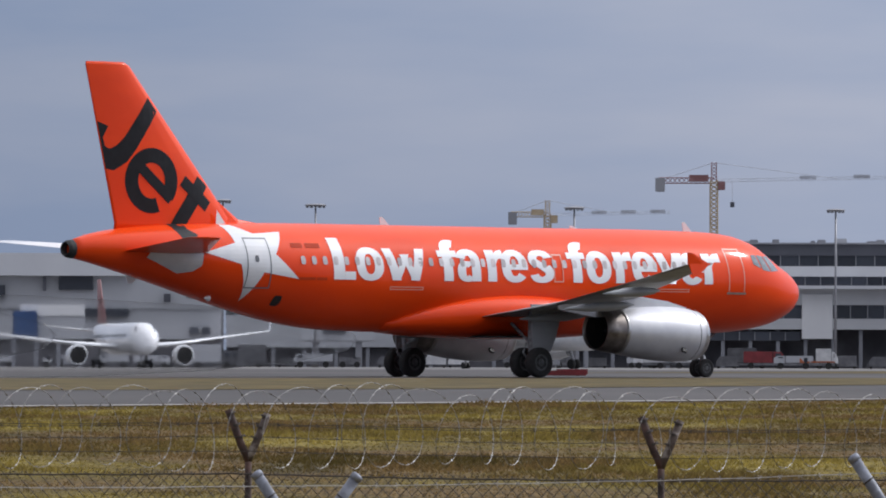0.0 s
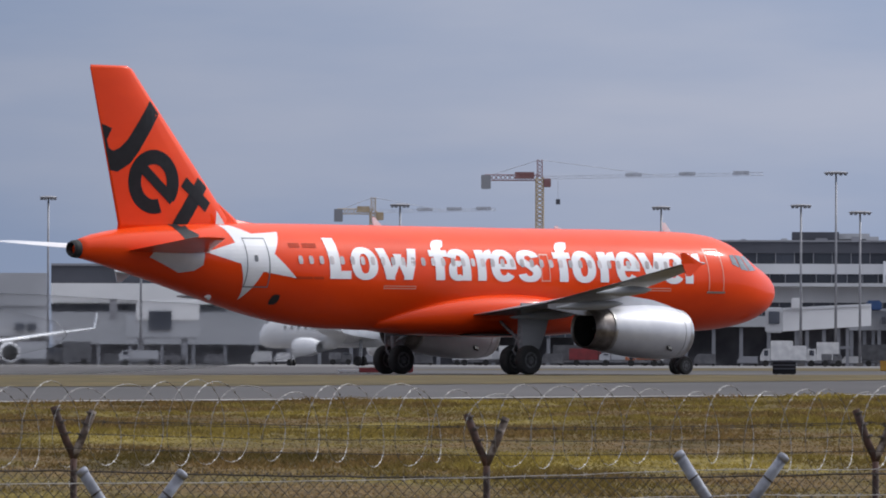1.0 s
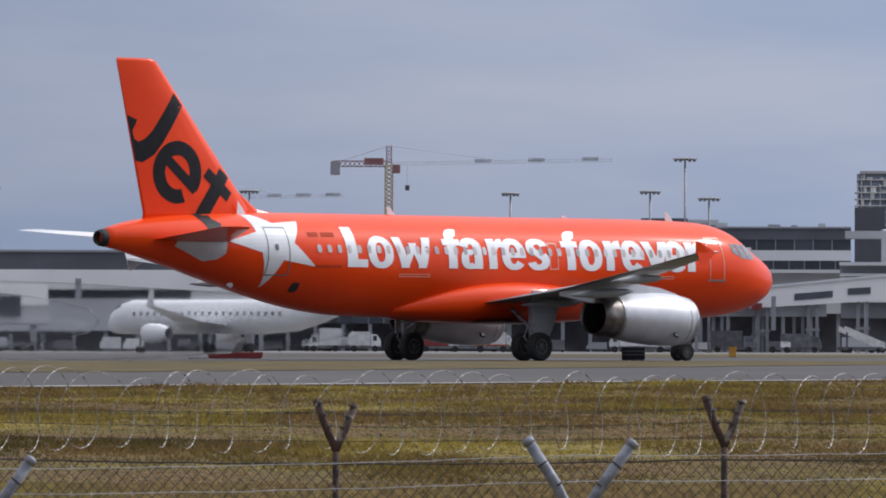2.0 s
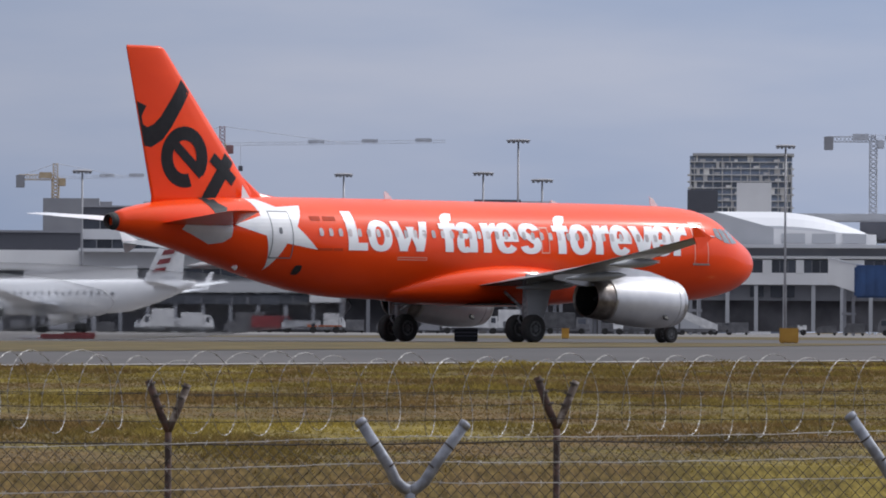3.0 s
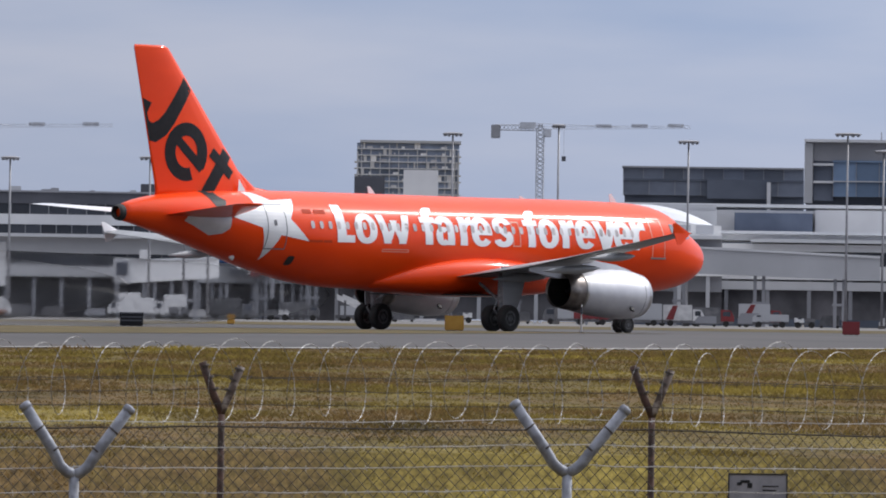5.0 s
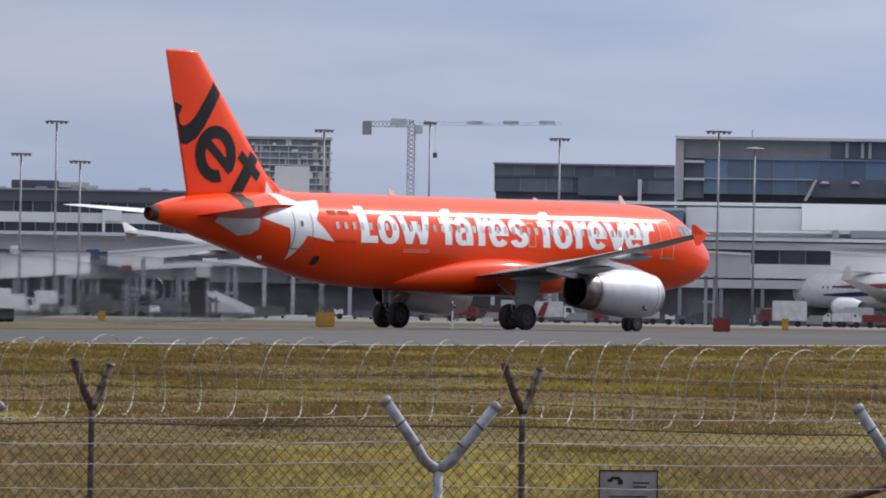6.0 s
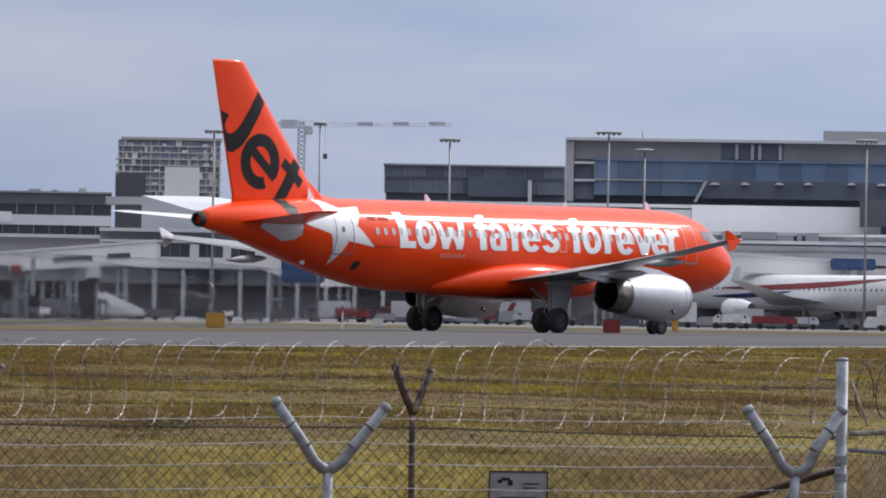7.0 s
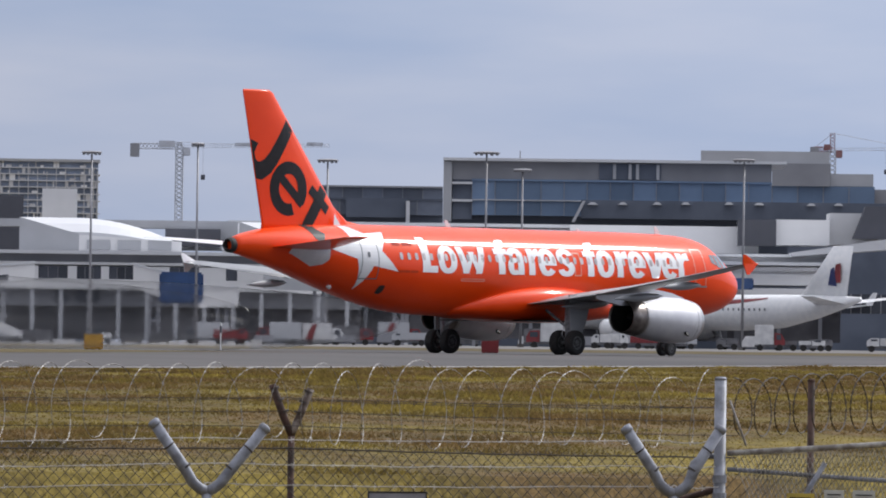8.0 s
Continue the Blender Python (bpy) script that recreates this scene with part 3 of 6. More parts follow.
        part("inlet_lip", lathe([(0.02, 0.82), (0.12, 0.87), (0.14, 0.92), (0.06, 0.965), (-0.1, 0.99)], 40, caps=(False, False)), METAL, eng, smooth=True)
        part("nozzle", lathe([(-4.13, 0.862), (-4.6, 0.83), (-5.1, 0.765), (-5.12, 0.735), (-4.9, 0.73)], 40, caps=(False, False)), NOZZLE, eng, "heat-stained metal exhaust nozzle", True)
        part("exhaust_core", lathe([(-4.95, 0.73), (-3.4, 0.66), (-3.2, 0.34), (-3.9, 0.3), (-4.6, 0.06)], 28, caps=(False, True)), SOOT_SHADE, eng)
        # fan disc, blackened in colour for the shade inside the intake
        part("fan", lathe([(-0.7, 0.82), (-0.7, 0.25), (-0.3, 0.05)], 28, caps=(False, True)), SOOT_SHADE, eng)
        part("pylon", loft([[(-11.3, side * 5.75 + o, z) for o, z in ((0.05, 2.62), (-0.05, 2.62), (-0.05, 2.76), (0.05, 2.76))], [(-12.4, side * 5.75 + o, z) for o, z in ((0.2, 2.45), (-0.2, 2.45), (-0.17, 3.0), (0.17, 3.0))], [(-13.8, side * 5.75 + o, z) for o, z in ((0.2, 2.45), (-0.2, 2.40), (-0.2, 3.16), (0.2, 3.16))], [(-16.2, side * 5.75 + o, z) for o, z in ((0.17, 2.35), (-0.17, 2.35), (-0.17, 2.95), (0.17, 2.95))], [(-18.0, side * 5.75 + o, z) for o, z in ((0.03, 2.65), (-0.03, 2.65), (-0.03, 2.85), (0.03, 2.85))]]), COWL, eng, "pale grey engine pylon")
        jet_pylon = eng.children[-1]
        jet_pylon.matrix_basis = eng.matrix_basis.inverted()
        part("strake", boxes((-1.5, -0.02, 0, -0.4, 0.02, 0.22)), COWL, eng).matrix_basis = pose(0, -side * 0.75, 0.75, side * 45, 0, 0)
        for x, r in ((-0.42, 1.037),):
            part("cowl_seam", lathe([(x - 0.012, r - 0.01), (x - 0.012, r + 0.008), (x + 0.012, r + 0.008), (x + 0.012, r - 0.01)], 40, caps=(False, False)), STRUT, eng, "dark seam round the cowl", True)
        part("nose_ring", lathe([(-4.16, 0.858), (-4.16, 0.872), (-4.02, 0.893), (-4.02, 0.88)], 40, caps=(False, False)), METAL, eng, "polished ring at the cowl's rear", True)
        part("vent", boxes((-0.12, -0.05, -0.2, 0.12, 0.05, 0.2), bevel=0.02), SOOT_SHADE, eng, "black cowl vent").matrix_basis = pose(-1.25, -0.90, -0.56, -32, 12, 0)
        # main gear
        leg = part("main_gear_leg", tube([(-17.6, side * 3.8, 2.7), (-17.65, side * 3.8, 1.5), (-17.66, side * 3.8, 0.55)], [0.15, 0.14, 0.1], 14), STRUT, jet, "grey main landing gear leg", True)
        part("axle", tube([(-17.66, side * 3.3, 0.585), (-17.66, side * 4.3, 0.585)], 0.075, 10), METAL, leg)
        part("side_brace", tube([(-17.62, side * 3.75, 1.3), (-17.3, side * 2.1, 2.2)], 0.07, 8), STRUT, leg)
        part("torque_link", tube([(-17.9, side * 3.8, 1.35), (-18.08, side * 3.8, 0.98), (-17.78, side * 3.8, 0.65)], 0.04, 6), STRUT, leg)
        part("gear_door", loft([[(x, side * y, z) for x, z in ((-17.95, 2.85), (-16.25, 2.85), (-16.7, 1.5), (-16.95, 1.02), (-17.85, 0.92))] for y in (4.08, 4.14)]), WING_GREY, leg, "pale grey gear leg door")
        for o in (-0.46, 0.46):
            WHEELS.append(wheel("main_wheel", jet, -17.66, side * 3.8 + o, 0.585, 0.42))
    # a closed plate whose dark colour stands in for the bay's shade
    part("gear_bay", boxes((-18.6, -3.2, 1.56, -16.4, 3.2, 1.62)), SOOT_SHADE, jet, "flat wheel bay plate, dark with painted shade")
    leg = part("nose_gear_leg", tube([(-5.0, 0, 2.0), (-5.12, 0, 0.45)], [0.11, 0.07], 12), STRUT, jet, "grey nose gear leg", True)
    part("axle", tube([(-5.12, -0.32, 0.38), (-5.12, 0.32, 0.38)], 0.05, 8), METAL, leg)
    part("drag_brace", tube([(-5.08, 0, 1.2), (-4.2, 0, 2.0)], 0.05, 8), STRUT, leg)
    part("taxi_light", lathe([(0.0, 0.02), (0.0, 0.09), (-0.08, 0.06)], 12), METAL, leg).matrix_basis = pose(-4.98, 0, 1.25)
    for side in (1, -1):
        WHEELS.append(wheel("nose_wheel", jet, -5.12, side * 0.25, 0.38, 0.22))
    # markings on the right-hand side
    part("star", decal([STAR], 0.014), WHITE_PAINT, body, "large white star around the rear door")
    for word, cells in SLOGAN:
        for ch, (x0, w) in zip(word, cells):
            bm = bmesh.new()
            for k, stroke in enumerate(glyph(ch, w)):
                one = decal([[(x0 + x, 3.75 + z) for x, z in poly] for poly in stroke], 0.014 + 0.0025 * k, 0.15)
                tmp = bpy.data.meshes.new("stroke")
                one.to_mesh(tmp)
                one.free()
                bm.from_mesh(tmp)
                bpy.data.meshes.remove(tmp)
            part("letter", bm, LETTER, body, "bold white letter " + ch + " of the slogan", True)
    for k in range(40):
        x = -27.57 + k * 0.533
        if x > -6.6:
            break
        part("window", decal([round_polygon(x, 4.47, 0.115, 0.165)], 0.022), WINDOW, body)
    part("front_door_outline", decal(frame_polygons(-5.42, 3.38, -4.5, 5.2, 0.05)), LINE_PALE, body, "pale outlined front passenger door")
    part("door_sill", decal([[(-5.5, 3.36), (-4.42, 3.36), (-4.42, 3.44), (-5.5, 3.44)]], 0.02), METAL, body)
    part("rear_door_outline", decal(frame_polygons(-30.2, 3.38, -29.1, 5.3, 0.045), 0.02), LINE_DARK, body, "dark outlined rear passenger door")
    part("overwing_exit", decal(frame_polygons(-14.85, 3.75, -14.35, 4.85, 0.05), 0.02), LINE_PALE, body)
    part("door_window", decal([round_polygon(-29.75, 4.5, 0.09, 0.13)], 0.024), LINE_DARK, body)
    part("outflow_valve", decal([round_polygon(-28.55, 2.92, 0.2, 0.2)], 0.014), SOOT_SHADE, body, "black round outflow opening")
    for x0, x1, z in ((-23.3, -21.6, 3.38), (-9.3, -7.6, 3.42)):
        part("door_marking", decal(frame_polygons(x0, z, x1, z + 0.13, 0.035)), LINE_PALE, body)
    for x0, x1, z0, z1 in ((-28.0, -27.45, 4.95, 5.12), (-27.3, -26.6, 4.95, 5.12), (-27.9, -27.0, 3.72, 3.82), (-26.95, -26.45, 3.72, 3.82)):
        part("marking_bar", decal([[(x0, z0), (x1, z0), (x1, z1), (x0, z1)]]), REG, body, "faded bar of unreadable marking")
    for poly in ([(-2.10, 4.34), (-2.72, 4.30), (-3.0, 4.92), (-2.55, 4.94)], [(-2.80, 4.30), (-3.32, 4.36), (-3.48, 4.96), (-3.08, 4.94)], [(-3.40, 4.42), (-3.86, 4.58), (-3.86, 4.95), (-3.56, 4.97)]):
        part("cockpit_window", decal([poly], 0.012, 0.1), GLASS_DARK, body, "grey reflective cockpit pane")
    for x, h in ((-21.9, 0.32), (-5.9, 0.36), (-12.0, 0.12)):
        part("antenna", loft([[(x - 0.25, 0.02, 5.9), (x + 0.2, 0.02, 5.9), (x + 0.2, -0.02, 5.9), (x - 0.25, -0.02, 5.9)], [(x - 0.32, 0.008, 5.93 + h), (x - 0.16, 0.008, 5.93 + h), (x - 0.16, -0.008, 5.93 + h), (x - 0.32, -0.008, 5.93 + h)]]), WHITE_PAINT, body)
    part("tail_bumper", lathe([(0.12, 0.02), (0, 0.13), (-0.2, 0.02)], 12), WHITE_PAINT, body).matrix_basis = pose(-31.2, -0.6, 3.0)
    # hot air behind each engine, swelling as it trails off
    for side, start in ((1, -18.6), (-1, -42.5)):
        hot = part("exhaust_plume", lathe([(0, 0.1), (-0.6, 0.5), (-3, 0.9), (-8, 1.3), (-16, 1.6), (-24, 1.7), (-30, 1.3), (-32, 0.2)], 24), HOT_AIR, jet, "clear shimmering hot exhaust air", True)
        hot.matrix_basis = pose(start, side * 5.75, 1.5)
        hot.visible_shadow = False
    return jet


WHEELS = []
EMBLEM_STROKE = ribbon([(-33.40, 10.55), (-34.10, 9.55), (-34.62, 8.82), (-35.0, 8.42), (-35.42, 8.20), (-35.84, 8.26), (-36.06, 8.62), (-36.10, 9.06), (-35.92, 9.56)], [0.64, 0.66, 0.70, 0.78, 0.84, 0.84, 0.62, 0.50, 0.62])
EMBLEM_DISC = arc(-33.63, 7.43, 1.21, 1.24, 0.60, 0.56, -38, 288, 44, 1.0)
EMBLEM_CROSS = ribbon([(-34.26, 8.04), (-32.72, 6.72)], 0.42)
EMBLEM_STEM = ribbon([(-31.16, 7.46), (-31.9, 6.47), (-32.34, 5.86), (-32.46, 5.66)], 0.62)
EMBLEM_BAR = ribbon([(-32.17, 7.46), (-31.58, 6.99), (-30.96, 6.48)], 0.46)
EMBLEM_FOOT = ribbon([(-32.62, 5.84), (-32.70, 5.60), (-32.62, 5.38), (-32.30, 5.14)], 0.62)
STAR = [(-27.80, 3.75), (-28.83, 4.68), (-28.19, 5.55), (-29.55, 5.46), (-30.2, 5.78), (-30.7, 5.80), (-30.6, 5.10), (-32.06, 4.72), (-30.47, 4.29), (-30.05, 2.90), (-29.42, 3.99)]
STAR_TIP = [[(-30.62, 6.36), (-30.72, 5.72), (-30.1, 5.72)]]
JET = build_aircraft()


# ---- fences ----
FENCE_Y, OUTER_Y = 42.0, 34.0


def at_fence(az, y):
    return y * math.tan(radians(az))


def rusty_post(az, top, lean):
    """A rusty post with two arms, the right one in paler patches; top: the fork's height."""
    x, base = at_fence(az, FENCE_Y), ground_z(FENCE_Y)
    post = thing("fence_post", "rusty steel fence post with a forked top", "fence post", pose(x, FENCE_Y, base), "posts of the mesh fence")
    h = top - base
    part("shaft", tube([(lean * 0.02, 0, -0.3), (0, 0, h * 0.5), (0, 0, h)], 0.021, 12), RUST, post, smooth=True)
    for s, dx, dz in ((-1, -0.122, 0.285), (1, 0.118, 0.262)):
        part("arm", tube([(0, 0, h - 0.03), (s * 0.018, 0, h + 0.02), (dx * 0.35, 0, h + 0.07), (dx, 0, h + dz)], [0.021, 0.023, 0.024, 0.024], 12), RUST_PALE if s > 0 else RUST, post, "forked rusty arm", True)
        for k in (0.35, 0.6, 0.85):
            part("wire_tie", lathe([(-0.006, 0.029), (0.006, 0.029)], 10, "z"), WIRE_DARK, post).matrix_basis = pose(dx * k + 0.003 * s, 0, h + 0.02 + dz * k, 0, s * 22, 0)
    return post


POSTS = [(-5.05, -0.06), (-1.613, -0.063), (1.816, -0.10), (5.042, -0.068), (8.617, -0.055)]
for az, el in POSTS:
    rusty_post(az, el, 0)


def outer_post(az, fork, tips):
    """A galvanised post whose top opens in a wide V."""
    x, base = at_fence(az, OUTER_Y), ground_z(OUTER_Y)
    post = thing("outer_fence_post", "galvanised tube fence post with a wide V-shaped head", "fence post", pose(x, OUTER_Y, base), "posts of the outer fence")
    h = fork - base
    part("shaft", tube([(0, 0, -0.3), (0, 0, h)], 0.025, 14), GALV, post, smooth=True)
    for s, (dx, dz) in zip((-1, 1), tips):
        part("arm", tube([(0, 0, h - 0.01), (s * 0.035, 0, h + 0.005), (s * 0.07, 0, h + 0.035), (dx * 0.45, 0, h + dz * 0.36), (dx, 0, h + dz)], 0.0275, 16), GALV, post, "bent galvanised tube arm", True)
        part("end_cap", lathe([(-0.012, 0.030), (0.012, 0.031), (0.02, 0.024), (0.024, 0.004)], 16, "z"), GALV, post, smooth=True).matrix_basis = pose(dx, 0, h + dz, 0, math.degrees(math.atan2(dx, dz)), 0)
        for k in (0.4, 0.72):
            part("wire_clip", lathe([(-0.004, 0.030), (0.004, 0.030)], 12, "z"), WIRE_DARK, post).matrix_basis = pose(dx * k, 0, h + dz * (k - 0.05), 0, math.degrees(math.atan2(dx, dz)), 0)
    return post


for az, fork, tips in ((-1.14, -0.36, ((-0.235, 0.31), (0.25, 0.30))), (3.829, -0.285, ((-0.245, 0.325), (0.265, 0.315))), (7.921, -0.245, ((-0.265, 0.325), (0.285, 0.305))), (11.80, -0.235, ((-0.245, 0.31), (0.235, 0.315)))):
    outer_post(az, fork, tips)


def strand(name, x0, x1, y, z0, z1, sag, radius, mat, barbs=0.0, n=24, seed=0):
    """One wire, sagging, with barbs twisted in at even steps."""
    rnd = random.Random(seed)
    bm = put_tube(bmesh.new(), [(x0 + (x1 - x0) * k / n, y, z0 + (z1 - z0) * k / n - sag * 4 * (k / n) * (1 - k / n) + rnd.uniform(-0.003, 0.003)) for k in range(n + 1)], radius, 5)
    if barbs:
        k = barbs / 2
        while k < x1 - x0:
            q = k / (x1 - x0)
            z = z0 + (z1 - z0) * q - sag * 4 * q * (1 - q)
            a = rnd.uniform(0, 3)
            for s in (0, 1.3):
                put_tube(bm, [(x0 + k - 0.014 * math.cos(a + s), y - 0.006, z - 0.014 * math.sin(a + s)), (x0 + k + 0.014 * math.cos(a + s), y + 0.006, z + 0.014 * math.sin(a + s))], 0.0016, 3)
            k += barbs
    return bm


def mesh_fence():
    fence = thing("mesh_fence", "rusty diamond wire mesh fence panel with barbed strands", "fence")
    x0, x1, y = at_fence(-5.05, FENCE_Y), at_fence(12.3, FENCE_Y), FENCE_Y - 0.03
    low, pitch, r = ground_z(FENCE_Y) + 0.04, 0.072, 0.0022
    tops = [(at_fence(a, FENCE_Y), e - 0.105) for a, e in POSTS] + [(x1, -0.19)]

    def top_at(x):
        return float(np.interp(x, [t[0] for t in tops], [t[1] for t in tops]))
    bm = bmesh.new()
    x = x0
    k = 0
    while x < x1 + 2:
        for s in (1, -1):
            # one wire of the weave from the bottom edge to the top edge
            pts = []
            xx = x if s > 0 else x - 2.0
            z = low
            top = top_at(min(max(xx + s * 1.0, x0), x1))
            xe = xx + s * (top - low) * 0.93
            if s < 0:
                xx, xe = x, x - (top - low) * 0.93
            if min(xx, xe) > x0 - 1 and max(xx, xe) < x1 + 1.5:
                put_tube(bm, [(xx, y + 0.002 * s, low), ((xx + xe) / 2, y + 0.002 * s, (low + top_at(xe)) / 2), (xe, y + 0.002 * s, top_at(xe) + 0.012)], r, 4, False)
        x += pitch
        k += 1
    tagged(part("wire_mesh", bm, WIRE_DARK, fence, "rusty diamond mesh"), kind="stuff")
    for (xa, za), (xb, zb) in zip(tops, tops[1:]):
        n = max(3, int((xb - xa) / 0.12))
        part("top_wire", strand("top_wire", xa, xb, y - 0.006, za, zb, 0.008, 0.0052, WIRE_DARK, 0, n, 7), WIRE_DARK, fence)
        for i, (dz, sag) in enumerate(((0.135, 0.004), (0.225, 0.012), (0.305, 0.01))):
            part("barbed_strand", strand("barbed_strand", xa, xb, FENCE_Y - 0.05 + 0.03 * i, za + dz, zb + dz + 0.004 * i, sag, 0.0024, WIRE_DARK, 0.12, n, i), WIRE_DARK, fence)
        part("barbed_strand", strand("barbed_strand", xa, xb, FENCE_Y + 0.09, za + 0.30, zb + 0.31, 0.02, 0.002, WIRE_DARK, 0.12, n, 9), WIRE_DARK, fence)
    # twisted ends of the mesh above the top wire
    bm = bmesh.new()
    x = x0
    while x < x1:
        z = top_at(x)
        put_tube(bm, [(x, y, z), (x + 0.006, y, z + 0.03)], 0.0022, 3)
        x += pitch
    tagged(part("mesh_tips", bm, WIRE_DARK, fence), kind="stuff")


mesh_fence()


def razor_coil(name, label, x0, x1, y0, y1, z, radius, step, mat, seed, yaw=0.1, flat=1.0, wild=1.0, wire=0.0019, rise=0.0):
    """A coil of razor wire, its loops uneven, with small blades."""
    rnd = random.Random(seed)
    coil = thing(name, label, "razor wire")
    loops = int((x1 - x0) / step)
    bm = bmesh.new()
    pts = []
    per = 22
    jit = [(1 + wild * rnd.uniform(-0.14, 0.1), wild * rnd.uniform(-0.3, 0.3) * step, wild * rnd.uniform(-0.03, 0.03), 1 + wild * rnd.uniform(-0.4, 0.4)) for _ in range(loops + 2)]
    for k in range(loops * per + 1):
        i, a = k // per, (k % per) / per
        m = [jit[i][c] * (1 - a) + jit[i + 1][c] * a for c in range(4)]
        ang = math.tau * a
        q = k / (loops * per)
        # the loops stand askew to the fence line, so they read as ovals
        lean = yaw * m[3] * math.sin(ang)
        pts.append(Vector((x0 + (x1 - x0) * q + m[1] + lean, y0 + (y1 - y0) * q + radius * m[0] * math.sin(ang), z + rise * min(1, 3 * q) + m[2] + radius * flat * m[0] * math.cos(ang))))
    put_tube(bm, pts, wire, 4)
    part("coil_wire", bm, mat, coil)
    bm = bmesh.new()
    for a, b in zip(pts[::1], pts[1::1]):
        c, d = (a + b) / 2, (b - a).normalized()
        n = d.cross(Vector((0, 1, 0)))
        if n.length > 0.2:
            n.normalize()
            vs = [bm.verts.new(c + d * u * 0.009 + n * w * 0.005) for u, w in ((-1, 1), (1, 1), (0.5, 0), (1, -1), (-1, -1), (-0.5, 0))]
            bm.faces.new(vs)
    tagged(part("barbed_edging", bm, mat, coil), kind="stuff")


razor_coil("razor_coil", "coil of weathered razor wire along the fence top", at_fence(-4.6, FENCE_Y), at_fence(12.1, FENCE_Y), FENCE_Y + 0.05, FENCE_Y + 0.05, 0.105, 0.245, 0.205, WIRE_LIGHT, 3, 0.13)


def outer_strands():
    wires = thing("outer_fence_wires", "plain galvanised wires strung between outer fence posts", "fence wire")
    posts = [(-6.1, -0.36), (-1.14, -0.36), (3.829, -0.285), (7.921, -0.245), (11.80, -0.235), (12.178, -0.235)]
    for (a0, f0), (a1, f1) in zip(posts, posts[1:]):
        for i, (dz, y) in enumerate(((0.255, 0.18), (0.13, 0.1), (0.03, 0.02), (-0.09, 0.0))):
            part("wire", strand("wire", at_fence(a0, OUTER_Y), at_fence(a1, OUTER_Y), OUTER_Y + y, f0 + dz, f1 + dz, 0.012, 0.0024, WIRE_PALE, 0.1, 20, i), WIRE_PALE, wires)


outer_strands()


def warning_sign():
    sign = thing("warning_sign", "small grey weathered warning sign tied to the fence mesh", "sign", pose(at_fence(9.49, FENCE_Y), FENCE_Y - 0.06, -0.42))
    part("panel", boxes((-0.185, -0.004, -0.26, 0.185, 0.004, 0.0), bevel=0.002), SIGN, sign)
    for x0, z0, x1, z1 in ((-0.185, -0.008, 0.185, 0.0), (-0.185, -0.26, 0.185, -0.252), (-0.185, -0.252, -0.178, -0.008), (0.178, -0.252, 0.185, -0.008)):
        part("border", boxes((x0, -0.009, z0, x1, -0.004, z1)), DECAL_DARK, sign)
    part("emblem", boxes((-0.13, -0.0085, -0.075, -0.10, -0.004, -0.055), (-0.11, -0.008, -0.06, -0.05, -0.004, -0.042), (-0.065, -0.009, -0.09, -0.035, -0.004, -0.058), bevel=0.002), DECAL_DARK, sign, "dark worn emblem")
    for x0, z, x1 in ((0.03, -0.075, 0.13), (0.03, -0.1, 0.12), (-0.12, -0.16, 0.12), (-0.12, -0.19, 0.1), (-0.12, -0.22, 0.11)):
        part("text_bar", boxes((x0, -0.0075, z - 0.007, x1, -0.004, z)), DECAL_DARK, sign)


warning_sign()


SIGN_YELLOW = material("notice_yellow", (0.55, 0.42, 0.06), 0.5, second=(0.42, 0.32, 0.06), scale=8)
SIGN_WHITE = material("notice_white", (0.55, 0.55, 0.52), 0.5, second=(0.42, 0.42, 0.40), scale=8)


